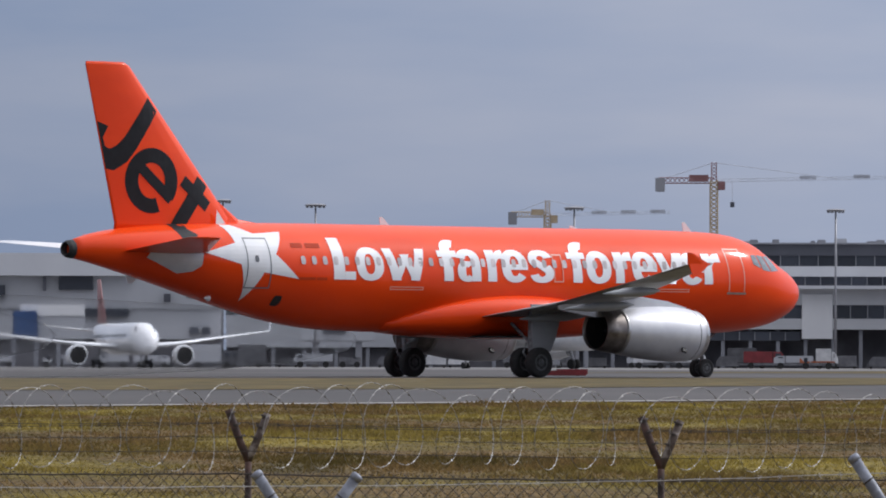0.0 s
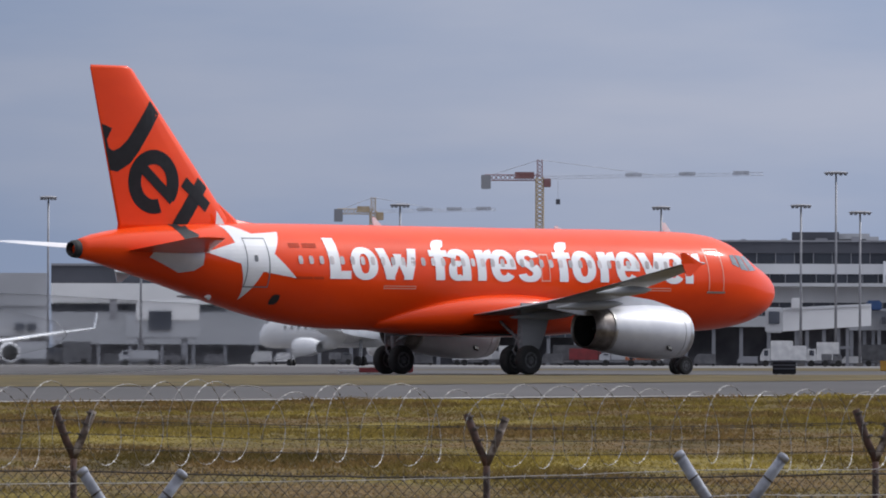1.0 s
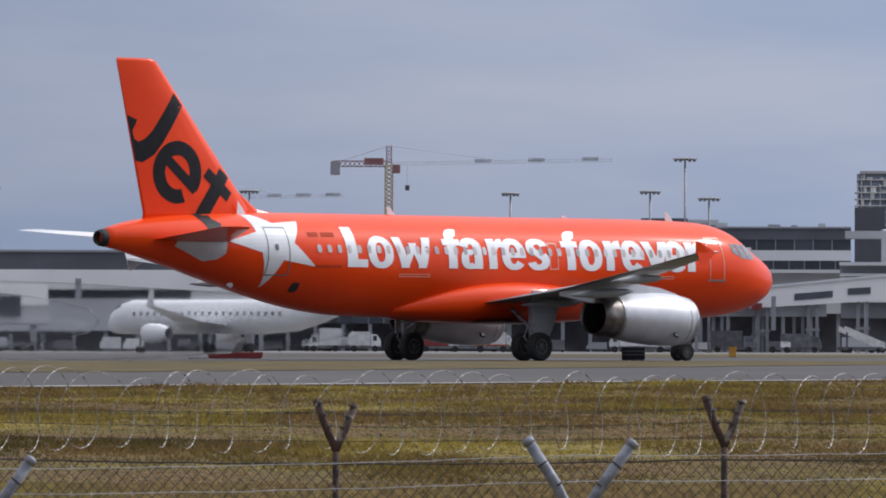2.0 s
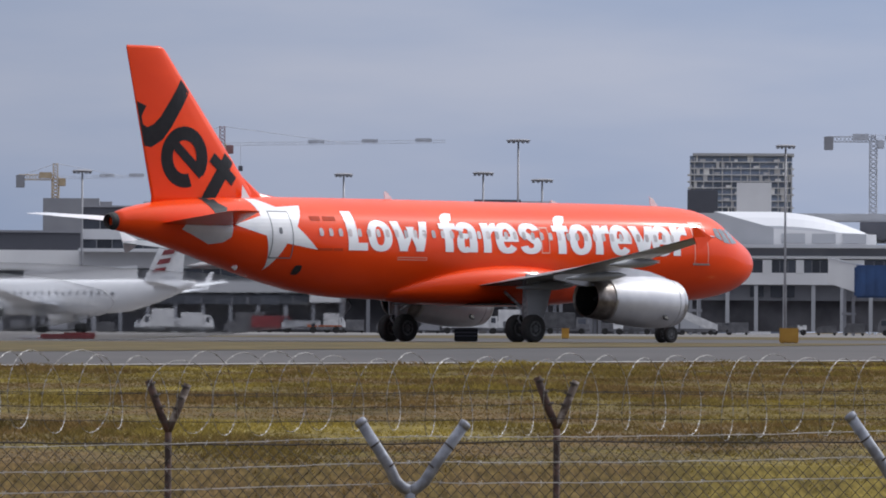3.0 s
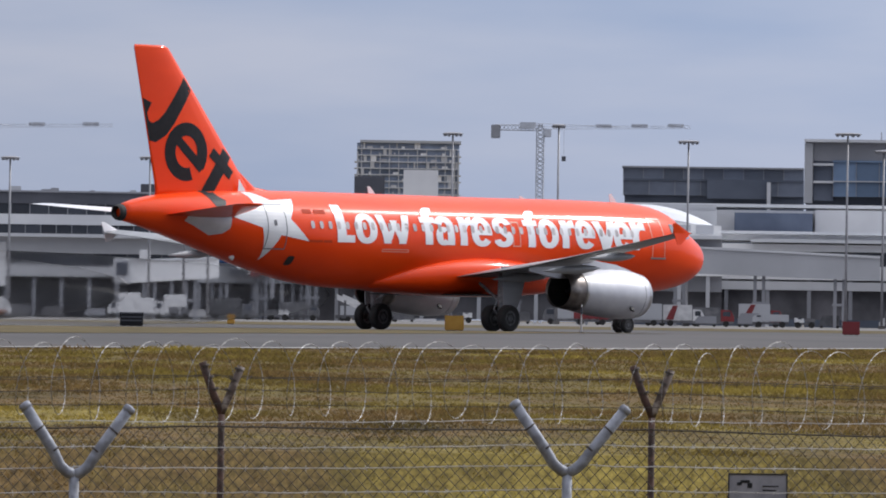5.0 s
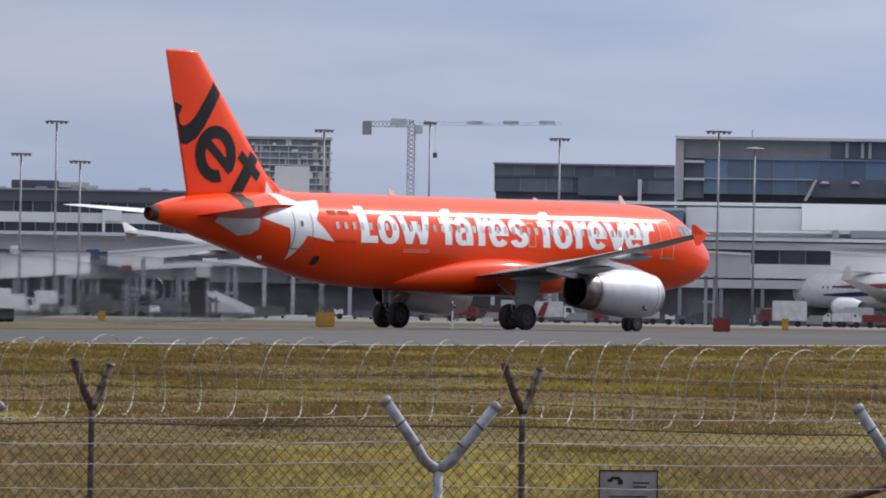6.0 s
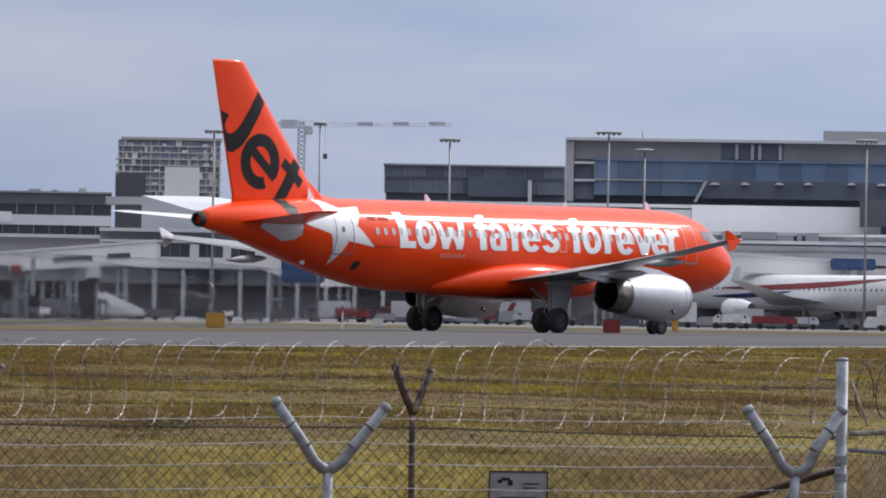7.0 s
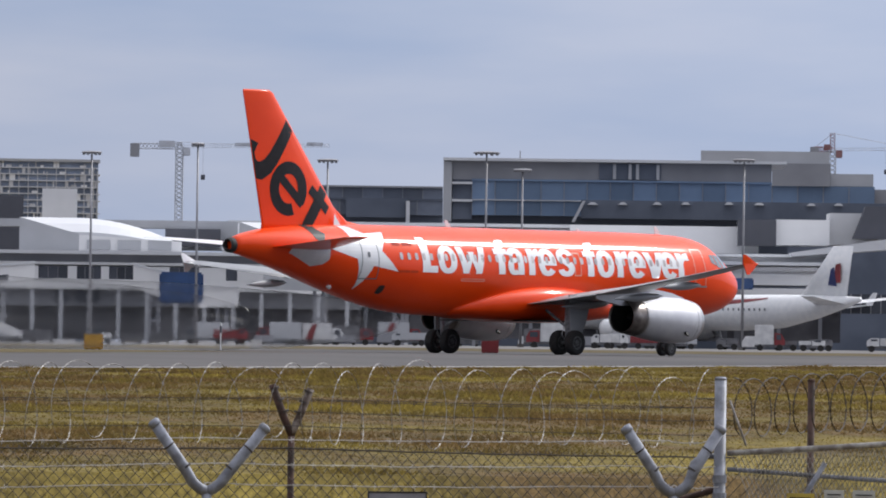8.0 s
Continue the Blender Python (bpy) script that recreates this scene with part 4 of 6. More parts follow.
def gate():
    """A big round post, its braces, and a mesh gate that runs off to the right."""
    gy = 34.12
    gx, base = at_fence(12.178, gy), ground_z(33)
    post = thing("gate_post", "thick galvanised round gate post with a cap", "gate post", pose(gx, gy, base))
    part("shaft", tube([(0, 0, -0.3), (0, 0, 0.33 - base)], 0.030, 20), GALV, post, smooth=True)
    part("cap", lathe([(0, 0.031), (0.01, 0.031), (0.016, 0.024), (0.018, 0.004)], 20, "z"), GALV, post, smooth=True).matrix_basis = pose(0, 0, 0.33 - base)
    for z in (-0.17, -0.26):
        part("collar", lathe([(-0.02, 0.035), (0.02, 0.035)], 20, "z"), GALV, post).matrix_basis = pose(0, 0, z - base)
    part("brace", tube([(0, 0.03, -0.055 - base), (-0.08, 0.05, -0.055 - base), (-0.12, 0.08, -0.09 - base), (-0.2, 0.12, -0.28 - base), (-0.35, 0.2, -0.7 - base), (-0.6, 0.35, -1.3 - base)], 0.015, 12), GALV, post, "slanting galvanised brace", True)
    part("stay", tube([(0.0, 0.05, -0.22 - base), (-0.45, 0.3, -0.38 - base), (-1.2, 0.8, -0.75 - base)], 0.018, 10), RUST, post, "rusty slanting stay", True)
    part("wire_end", tube([(-0.03, 0, 0.235 - base), (-0.12, 0.0, 0.235 - base), (-0.125, 0.0, 0.25 - base)], 0.003, 6), WIRE_DARK, post)
    leaf = thing("mesh_gate", "galvanised tube gate with wire mesh infill", "gate", pose(gx, gy, base - 0.02))
    L = 2.2
    part("top_rail", tube([(0.04, 0, -0.02 - base), (L, -0.9, 0.15 - base)], 0.0155, 10), GALV_PALE, leaf, smooth=True)
    part("middle_rail", tube([(0.04, 0, -0.10 - base), (L, -0.9, -0.23 - base)], 0.012, 10), GALV, leaf, smooth=True)
    part("bottom_rail", tube([(0.04, 0, -1.5 - base), (L, -0.9, -1.5 - base)], 0.02, 10), GALV, leaf, smooth=True)
    part("end_stile", tube([(L, -0.9, 0.09 - base), (L, -0.9, -1.5 - base)], 0.02, 10), GALV, leaf, smooth=True)
    part("diagonal", tube([(0.25, -0.1, -0.5 - base), (0.5, -0.2, -0.06 - base)], 0.014, 8), GALV, leaf, smooth=True)
    bm = bmesh.new()
    for k in range(150):
        for s in (1, -1):
            xa = 0.05 + 0.021 * k
            xb = xa - s * 0.62
            z0, z1 = -1.5, -0.02 + 0.05 * min(xa, L)
            pts = []
            for q in (0, 0.25, 0.5, 0.75, 1):
                x = xb + (xa - xb) * q
                pts.append((x, z0 + (z1 - z0) * q))
            pts = [p for p in pts if 0.05 <= p[0] <= L]
            if len(pts) > 1:
                put_tube(bm, [(x, -0.9 / L * x + 0.002 * s, z - base) for x, z in pts], 0.002, 4, False)
    part("mesh", bm, WIRE_LIGHT, leaf)
    part("stay_wire", tube([(0.058, 0.04, 0.227 - base), (0.146, 0.05, 0.0 - base)], 0.006, 8), GALV_PALE, post, "thin pale stay", True)
    for a, b, top, mat, what in ((0.35, 0.49, -0.215, SIGN_YELLOW, "yellow"), (0.54, 0.64, -0.195, SIGN_WHITE, "white"), (0.685, 0.80, -0.195, SIGN_WHITE, "white")):
        notice = thing("gate_notice", "small " + what + " notice board tied on the mesh gate", "sign", pose(gx, gy, -0.02, 0, 0, math.degrees(math.atan2(-0.9, L))))
        part("board", boxes((a, -0.026, top - 0.16, b, -0.020, top), bevel=0.002), mat, notice)
        part("writing", boxes((a + 0.015, -0.029, top - 0.026, b - 0.015, -0.0255, top - 0.02), (a + 0.015, -0.029, top - 0.046, b - 0.03, -0.0255, top - 0.04)), DECAL_DARK, notice, "dark lines of writing")
    p2 = thing("far_gate_post", "dark steel post behind the gate", "fence post", pose(at_fence(12.93, 38), 38, ground_z(38)))
    part("shaft", tube([(0, 0, -0.2), (0, 0, 0.31 - ground_z(38))], 0.02, 10), RUST, p2, smooth=True)
    part("cap", lathe([(0, 0.023), (0.012, 0.02), (0.016, 0.003)], 12, "z"), RUST, p2).matrix_basis = pose(0, 0, 0.31 - ground_z(38))
    razor_coil("gate_razor_coil", "tight dark coil of razor wire over the gate", at_fence(12.3, 38), at_fence(15.2, 38), 38.05, 37.2, 0.155, 0.165, 0.098, WIRE_DARK, 11, 0.115, 1.0, 0.25, 0.0034, 0.05)


gate()


def grass_tufts():
    """Blades in clumps over the part of the field that lies open beyond the fence."""
    rng = np.random.default_rng(4)
    n = 110000
    y = 45 + 172 * rng.random(n) ** 1.35
    x = y * np.tan(np.radians(rng.uniform(-4.3, 14.2, n)))
    open_road = np.interp(x, [p[0] for p in EDGE], [p[1] for p in EDGE])
    keep = y < open_road - 0.8
    x, y = x[keep], y[keep]
    clump = np.array([noise.noise(Vector((a * 0.30, b * 0.09, 0))) + 0.6 * noise.noise(Vector((a * 1.1, b * 0.4, 3))) for a, b in zip(x, y)])
    high = (0.018 + 0.060 * np.clip(clump + 0.15, 0, 1)) * rng.uniform(0.5, 1.5, len(x)) * np.clip(0.4 + y / 110, 0, 1.5)
    rows = []
    for _ in range(3):
        m = len(x)
        a, wide, lean = rng.uniform(0, math.tau, m), rng.uniform(0.004, 0.009, m) * (0.4 + y / 55), rng.uniform(0.5, 1.8, m) * high
        bx, by = x + rng.normal(0, 0.07, m), y + rng.normal(0, 0.07, m)
        z = np.interp(by, [43, 47, 280], [ground_z(43), ground_z(47), 0]) - 0.01
        tri = np.stack([np.stack([bx - wide, by, z], 1), np.stack([bx + wide, by, z], 1), np.stack([bx + np.cos(a) * lean, by + np.sin(a) * lean, z + high], 1)], 1)
        rows.append(tri.reshape(-1, 3))
    verts = np.concatenate(rows)
    me = bpy.data.meshes.new("grass_blades")
    me.from_pydata(verts.tolist(), [], np.arange(len(verts)).reshape(-1, 3).tolist())
    me.materials.append(BLADES)
    tagged(new("grass_blades", me), "sparse dry and green grass blades in clumps", "grass", kind="stuff")


BLADES = grass_material("grass_blade", 0.0, True)
grass_tufts()


# ---- terminal and distance ----
WALL_WHITE = material("terminal_white", (0.86, 0.86, 0.86), 0.7, second=(0.76, 0.76, 0.77), scale=0.08, bump=0.05)
WALL_GREY = material("terminal_grey", (0.50, 0.51, 0.54), 0.75, second=(0.42, 0.43, 0.455), scale=0.08)
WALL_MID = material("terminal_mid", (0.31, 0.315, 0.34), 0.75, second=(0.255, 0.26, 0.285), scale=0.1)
WALL_PALE = material("terminal_pale", (0.64, 0.645, 0.66), 0.75, second=(0.55, 0.555, 0.575), scale=0.08)
# OFFICE_DARK and WALL_DARK are lifted in tone to carry distance haze.
OFFICE_DARK = material("office_dark_hazed", (0.135, 0.155, 0.20), 0.6, second=(0.10, 0.117, 0.155), scale=0.12, spread=0.15, spec=0.3)
WALL_DARK = material("terminal_dark", (0.105, 0.108, 0.128), 0.7, second=(0.085, 0.088, 0.104), scale=0.1, spec=0.25)
# Shade of the set-back ground floors is put into this dark colour.
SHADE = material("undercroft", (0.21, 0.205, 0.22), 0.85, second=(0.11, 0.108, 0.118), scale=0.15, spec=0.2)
GLASS = material("terminal_glass", (0.085, 0.092, 0.112), 0.25, second=(0.06, 0.066, 0.083), scale=0.2, spread=0.35, spec=0.35)
# GLASS_PALE has distance haze mixed into its pale blue-grey.
GLASS_PALE = material("haze_tinted_glass", (0.20, 0.225, 0.28), 0.3, second=(0.14, 0.16, 0.205), scale=0.15, spread=0.3, spec=0.35)
# Reflected sky and some haze are put into this blue base colour.
GLASS_BLUE = material("sky_tinted_office_glass", (0.18, 0.26, 0.39), 0.2, second=(0.14, 0.20, 0.30), scale=0.1, spread=0.25, spec=0.4)
ROOF_PALE = material("pale_roof", (0.70, 0.71, 0.73), 0.55, second=(0.60, 0.61, 0.64), scale=0.06)
BLUE_PAINT = material("blue_panel", (0.035, 0.085, 0.22), 0.5, second=(0.028, 0.065, 0.17), scale=0.4)
RED_PAINT = material("red_panel", (0.24, 0.028, 0.034), 0.5, second=(0.17, 0.022, 0.026), scale=0.8)
ORANGE_DULL = material("dull_orange_panel", (0.42, 0.13, 0.045), 0.6, second=(0.32, 0.09, 0.035), scale=1.0)
YELLOW_PAINT = material("yellow_panel", (0.52, 0.30, 0.045), 0.6, second=(0.42, 0.22, 0.03), scale=1.5)
CAR_WHITE = material("vehicle_white", (0.70, 0.70, 0.70), 0.4, second=(0.56, 0.56, 0.57), scale=1, spread=0.12)
CAR_GREY = material("vehicle_grey", (0.16, 0.16, 0.17), 0.5, second=(0.10, 0.10, 0.11), scale=1, spread=0.3)
BLUE_CLADDING = material("blue_cladding", (0.115, 0.14, 0.20), 0.6, second=(0.085, 0.105, 0.155), scale=0.15, spec=0.3)
# Blue of the distance haze is put into the tower panes' colour.
TOWER_GLASS = material("tower_glass_hazed", (0.27, 0.32, 0.42), 0.3, second=(0.19, 0.23, 0.31), scale=0.2, spread=0.3, spec=0.35)
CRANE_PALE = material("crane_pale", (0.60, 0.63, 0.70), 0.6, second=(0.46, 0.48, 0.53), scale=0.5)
CRANE_RED = material("crane_red", (0.30, 0.16, 0.16), 0.6, second=(0.22, 0.10, 0.10), scale=0.5)
CRANE_YELLOW = material("crane_yellow", (0.50, 0.40, 0.27), 0.6, second=(0.42, 0.32, 0.20), scale=0.5)
MAST = material("mast_steel", (0.34, 0.34, 0.36), 0.5, metal=0.3, second=(0.25, 0.25, 0.27), scale=0.4)


def spot(az, dist, turn=0.0, z=0.0):
    """A pose on the ground at a bearing and a distance, faced to the viewer."""
    return pose(dist * math.sin(radians(az)), dist * math.cos(radians(az)), z, 0, 0, turn - az)


def slab(b, name, mat, rect, front=0.0, depth=12.0, label=""):
    x0, z0, x1, z1 = rect
    return part(name, boxes((x0, front, z0, x1, front + depth, z1)), mat, b, label)


def window_row(b, rect, pitch, front=0.5, depth=8.0, mat=None, bar=0.16):
    """A set-back row of panes between mullions."""
    x0, z0, x1, z1 = rect
    n = max(1, round((x1 - x0) / pitch))
    w = (x1 - x0) / n
    # backing behind the panes, with shade put into its colour
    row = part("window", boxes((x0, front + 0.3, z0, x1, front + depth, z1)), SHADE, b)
    me = None
    mul = None
    for k in range(n):
        if me is None:
            p = part("pane", boxes((-w / 2 + 0.02, 0, 0, w / 2 - 0.02, 0.1, z1 - z0)), mat or GLASS, row)
            me = p.data
            m = part("mullion", boxes((-bar / 2, 0, 0, bar / 2, 0.25, z1 - z0)), WALL_MID, row)
            mul = m.data
        else:
            p, m = piece("pane", me, row), piece("mullion", mul, row)
        p.matrix_basis = pose(x0 + w * (k + 0.5), front + 0.15, z0)
        m.matrix_basis = pose(x0 + w * k, front, z0)
    return row


def columns(b, rect, count, mat, wide=0.6, front=0.2):
    x0, z0, x1, z1 = rect
    for k in range(count):
        x = x0 + (x1 - x0) * (k + 0.5) / count
        part("column", boxes((x - wide / 2, front, z0, x + wide / 2, front + wide, z1)), mat, b)


def terminal_dark():
    b = thing("terminal_main", "long grey terminal with dark upper storey and window bands", "terminal", spot(3.9, 1150))
    slab(b, "parapet", WALL_DARK, (-56.60, 18.79, 43.93, 20.77), 0, 30, "dark cladding")
    slab(b, "coping", WALL_MID, (-56.60, 20.68, 43.93, 20.96), -0.4, 31)
    window_row(b, (-56.60, 17.01, 43.94, 18.79), 3.1, mat=GLASS)
    slab(b, "spandrel", WALL_PALE, (-56.60, 15.31, 43.94, 17.01), -0.6, 14)
    window_row(b, (-56.60, 13.71, 43.94, 15.31), 2.6)
    slab(b, "ledge", ROOF_PALE, (-56.60, 13.15, 43.94, 13.71), -9, 23, "white projecting roof edge")
    slab(b, "wall", WALL_PALE, (-56.60, 10.52, 43.94, 13.15), -6, 20)
    window_row(b, (-13.18, 8.30, 43.94, 10.56), 2.9, front=-5.4)
    window_row(b, (-56.60, 8.19, -18.45, 10.45), 2.9, front=-5.4)
    slab(b, "wall", WALL_WHITE, (-18.35, 4.93, -13.28, 12.28), -6.4, 20, "white wall bay")
    window_row(b, (-56.60, 4.61, -18.54, 6.11), 2.6, front=-5.4)
    slab(b, "wall", WALL_PALE, (-56.60, 6.47, 43.95, 8.26), -6, 20)
    slab(b, "undercroft", SHADE, (-56.60, 0.00, 43.95, 6.47), 2, 10, "set-back ground floor, its shade painted dark")
    columns(b, (-56.60, 0.00, 43.95, 6.47), 22, WALL_MID, 0.6, -5)
    for x in (-26.56, 20.92, -15.27, 20.94, -5.41, 20.95, 20.33, 21.22, 26.35, 21.23):
        if abs(x) > 36 or x < 15:
            part("roof_vent", boxes((x - 0.7, 3, 20.66, x + 0.7, 4.5, 21.50), bevel=0.1), WALL_MID, b)
    rnd = random.Random(5)
    for k in range(16):
        x, w = -46 + 5.8 * k + rnd.uniform(-2, 2), rnd.uniform(0.4, 1.1)
        part("roof_vent", boxes((x - w, 5, 20.7, x + w, 6.5, 21.2 + rnd.uniform(0, 0.7)), bevel=0.1), WALL_MID if k % 3 else WALL_GREY, b)
    slab(b, "plant_room", WALL_DARK, (9.03, 21.11, 16.84, 22.43), 6, 12)
    slab(b, "plant_room", WALL_GREY, (10.73, 21.31, 22.02, 22.25), 9, 12)
    slab(b, "white_panel", ROOF_PALE, (24.10, 15.77, 27.29, 17.46), -1.2, 2)
    slab(b, "white_panel", ROOF_PALE, (24.10, 13.88, 24.57, 15.76), -1.2, 2)


def terminal_low():
    b = thing("terminal_low", "low pale terminal wing with a dark flat roof", "terminal", spot(-0.2, 1150))
    slab(b, "roof", WALL_DARK, (-32.21, 13.43, 25.66, 16.35), 0, 30, "dark roof band")
    slab(b, "coping", WALL_MID, (-32.22, 16.35, 25.66, 16.73), -0.3, 30)
    slab(b, "wall", WALL_WHITE, (-32.19, 9.94, 25.67, 13.43), -2, 20)
    window_row(b, (-32.19, 8.53, 25.67, 9.94), 2.8)
    slab(b, "wall", WALL_GREY, (-32.17, 3.35, 25.68, 8.53), -1, 20)
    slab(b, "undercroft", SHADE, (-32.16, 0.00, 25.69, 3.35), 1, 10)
    columns(b, (-32.16, 0.00, 25.69, 3.35), 11, WALL_MID, 0.6, -0.6)
    for r in ((-22.41, 7.07, -21.11, 10.83), (-3.05, 8.53, -2.02, 11.92)):
        slab(b, "light_stand", MAST, r, -6, 0.5)


def terminal_left():
    b = thing("terminal_annex", "grey annex with a pale roof and dark openings", "terminal", spot(-2.9, 1120))
    slab(b, "roof", ROOF_PALE, (-22.49, 14.73, 6.78, 18.40), 0, 24, "pale metal roof")
    slab(b, "wall", WALL_GREY, (-22.47, 9.26, 20.73, 14.76), 2, 20)
    slab(b, "wall", WALL_GREY, (-22.45, 4.49, 20.74, 9.26), 2.5, 20)
    slab(b, "undercroft", SHADE, (-22.43, 0.00, 20.76, 4.49), 4, 12)
    for r in ((-5.66, 12.46, -0.08, 15.67), (-16.08, 10.86, -14.35, 13.15), (-1.43, 7.98, 5.71, 9.26), (15.62, 5.27, 17.08, 6.37), (17.64, 5.28, 18.92, 6.38)):
        part("opening", boxes((r[0], 1.2, r[1], r[2], 2.2, r[3])), GLASS, b)
    for r in ((-8.22, 12.26, -7.68, 14.55), (11.39, 10.49, 12.48, 11.86)):
        slab(b, "bracket", WALL_DARK, r, 0.6, 1)


def vault(b, rect, rise, front, depth):
    """A pale curved roof that falls to the right, over a pale wall with three panels."""
    x0, z0, x1, z1 = rect
    w = x1 - x0
    prof = [(x0, z1)] + [(x0 + w * (0.0 + 1.0 * q), z1 - (z1 - z0) * 0.72 * max(0.0, (q - 0.35) / 0.65) ** 2) for q in [k / 16 for k in range(17)]]
    rings = []
    for y, share in ((front, 0.58), (front + 3, 0.82), (front + 8, 1.0), (front + depth, 1.0)):
        rings.append([(x, y, z0 + (z - z0) * share) for x, z in prof[1:]] + [(x1, y, z0), (x0, y, z0)])
    part("vault_roof", loft(rings), ROOF_PALE, b, "pale curved metal roof")
    # the lower wall stands before the curve
    part("vault_wall", loft([[(x0 + w * 0.36, front - 0.5, z0), (x1 + 0.2, front - 0.5, z0), (x1 + 0.2, front - 0.5, z0 + (z1 - z0) * 0.34), (x0 + w * 0.36, front - 0.5, z0 + (z1 - z0) * 0.5)], [(x0 + w * 0.36, front, z0), (x1 + 0.2, front, z0), (x1 + 0.2, front, z0 + (z1 - z0) * 0.34), (x0 + w * 0.36, front, z0 + (z1 - z0) * 0.5)]]), WALL_WHITE, b)
    # gable end: the turned face's shading is put into its grey
    part("vault_end", loft([[(x0, y, z0), (x0 + w * 0.37, y, z0), (x0 + w * 0.37, y, z0 + (z1 - z0) * 0.52), (x0, y, z0 + (z1 - z0) * 0.98)] for y in (front - 0.6, front - 0.1)]), WALL_GREY, b, "flat gable end, its shading put into the grey")
    for q in (0.42, 0.61, 0.80):
        part("vault_panel", boxes((x0 + w * q, front - 0.75, z0 + 0.5, x0 + w * (q + 0.145), front - 0.5, z0 + (z1 - z0) * 0.36)), WALL_GREY, b)


def terminal_vaulted():
    b = thing("terminal_vaulted", "white terminal pier with curved roofs and dark windows", "terminal", spot(7.6, 1080))
    vault(b, (-23.85, 13.94, 1.41, 19.51), 4, 4, 26)
    vault(b, (10.65, 14.09, 29.59, 19.22), 4, 6, 26)
    slab(b, "link_wall", WALL_GREY, (-30.36, 18.42, 29.73, 19.66), 34, 8)
    slab(b, "link_wall", WALL_GREY, (-0.28, 14.92, 29.75, 18.63), 33, 8)
    slab(b, "link_panel", WALL_DARK, (-1.00, 15.47, 7.89, 18.30), 31, 2)
    slab(b, "deck_edge", ROOF_PALE, (-30.29, 13.65, 29.81, 14.18), -1.5, 30, "white roof deck edge")
    # mid-grey band set back below the deck edge
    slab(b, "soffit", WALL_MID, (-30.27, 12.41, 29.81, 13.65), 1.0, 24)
    slab(b, "wall", WALL_WHITE, (-30.26, 11.97, 29.83, 12.41), 0, 20)
    xs = [-30.25, -20.73, -16.14, -14.72, -10.93, -9.69, -5.89, -0.24, 4.36, 8.60, 10.37, 14.80, 29.85]
    z0, z1 = 9.58, 11.79
    for k, (a, c) in enumerate(zip(xs, xs[1:])):
        if k % 2:
            window_row(b, (a, z0, c, z1), 1.5, 0.3, 8, bar=0.08)
        else:
            slab(b, "pier", WALL_WHITE, (a, z0, c, z1), 0, 20)
    slab(b, "wall", WALL_WHITE, (-30.21, 7.90, 29.87, 9.76), 0, 20)
    slab(b, "wall", WALL_MID, (-30.17, 5.42, 29.89, 7.90), 2.5, 18)
    for r in ((-18.10, 5.99, -16.00, 7.67), (-14.92, 5.96, -11.15, 7.72)):
        part("window", boxes((r[0], 2.1, r[1], r[2], 2.5, r[3])), GLASS, b)
    slab(b, "undercroft", SHADE, (-30.10, 0.56, 29.92, 5.42), 5, 14, "set-back ground floor, its shade painted dark")
    columns(b, (-28.34, 0.57, 29.89, 7.91), 13, WALL_GREY, 0.6, 0.3)


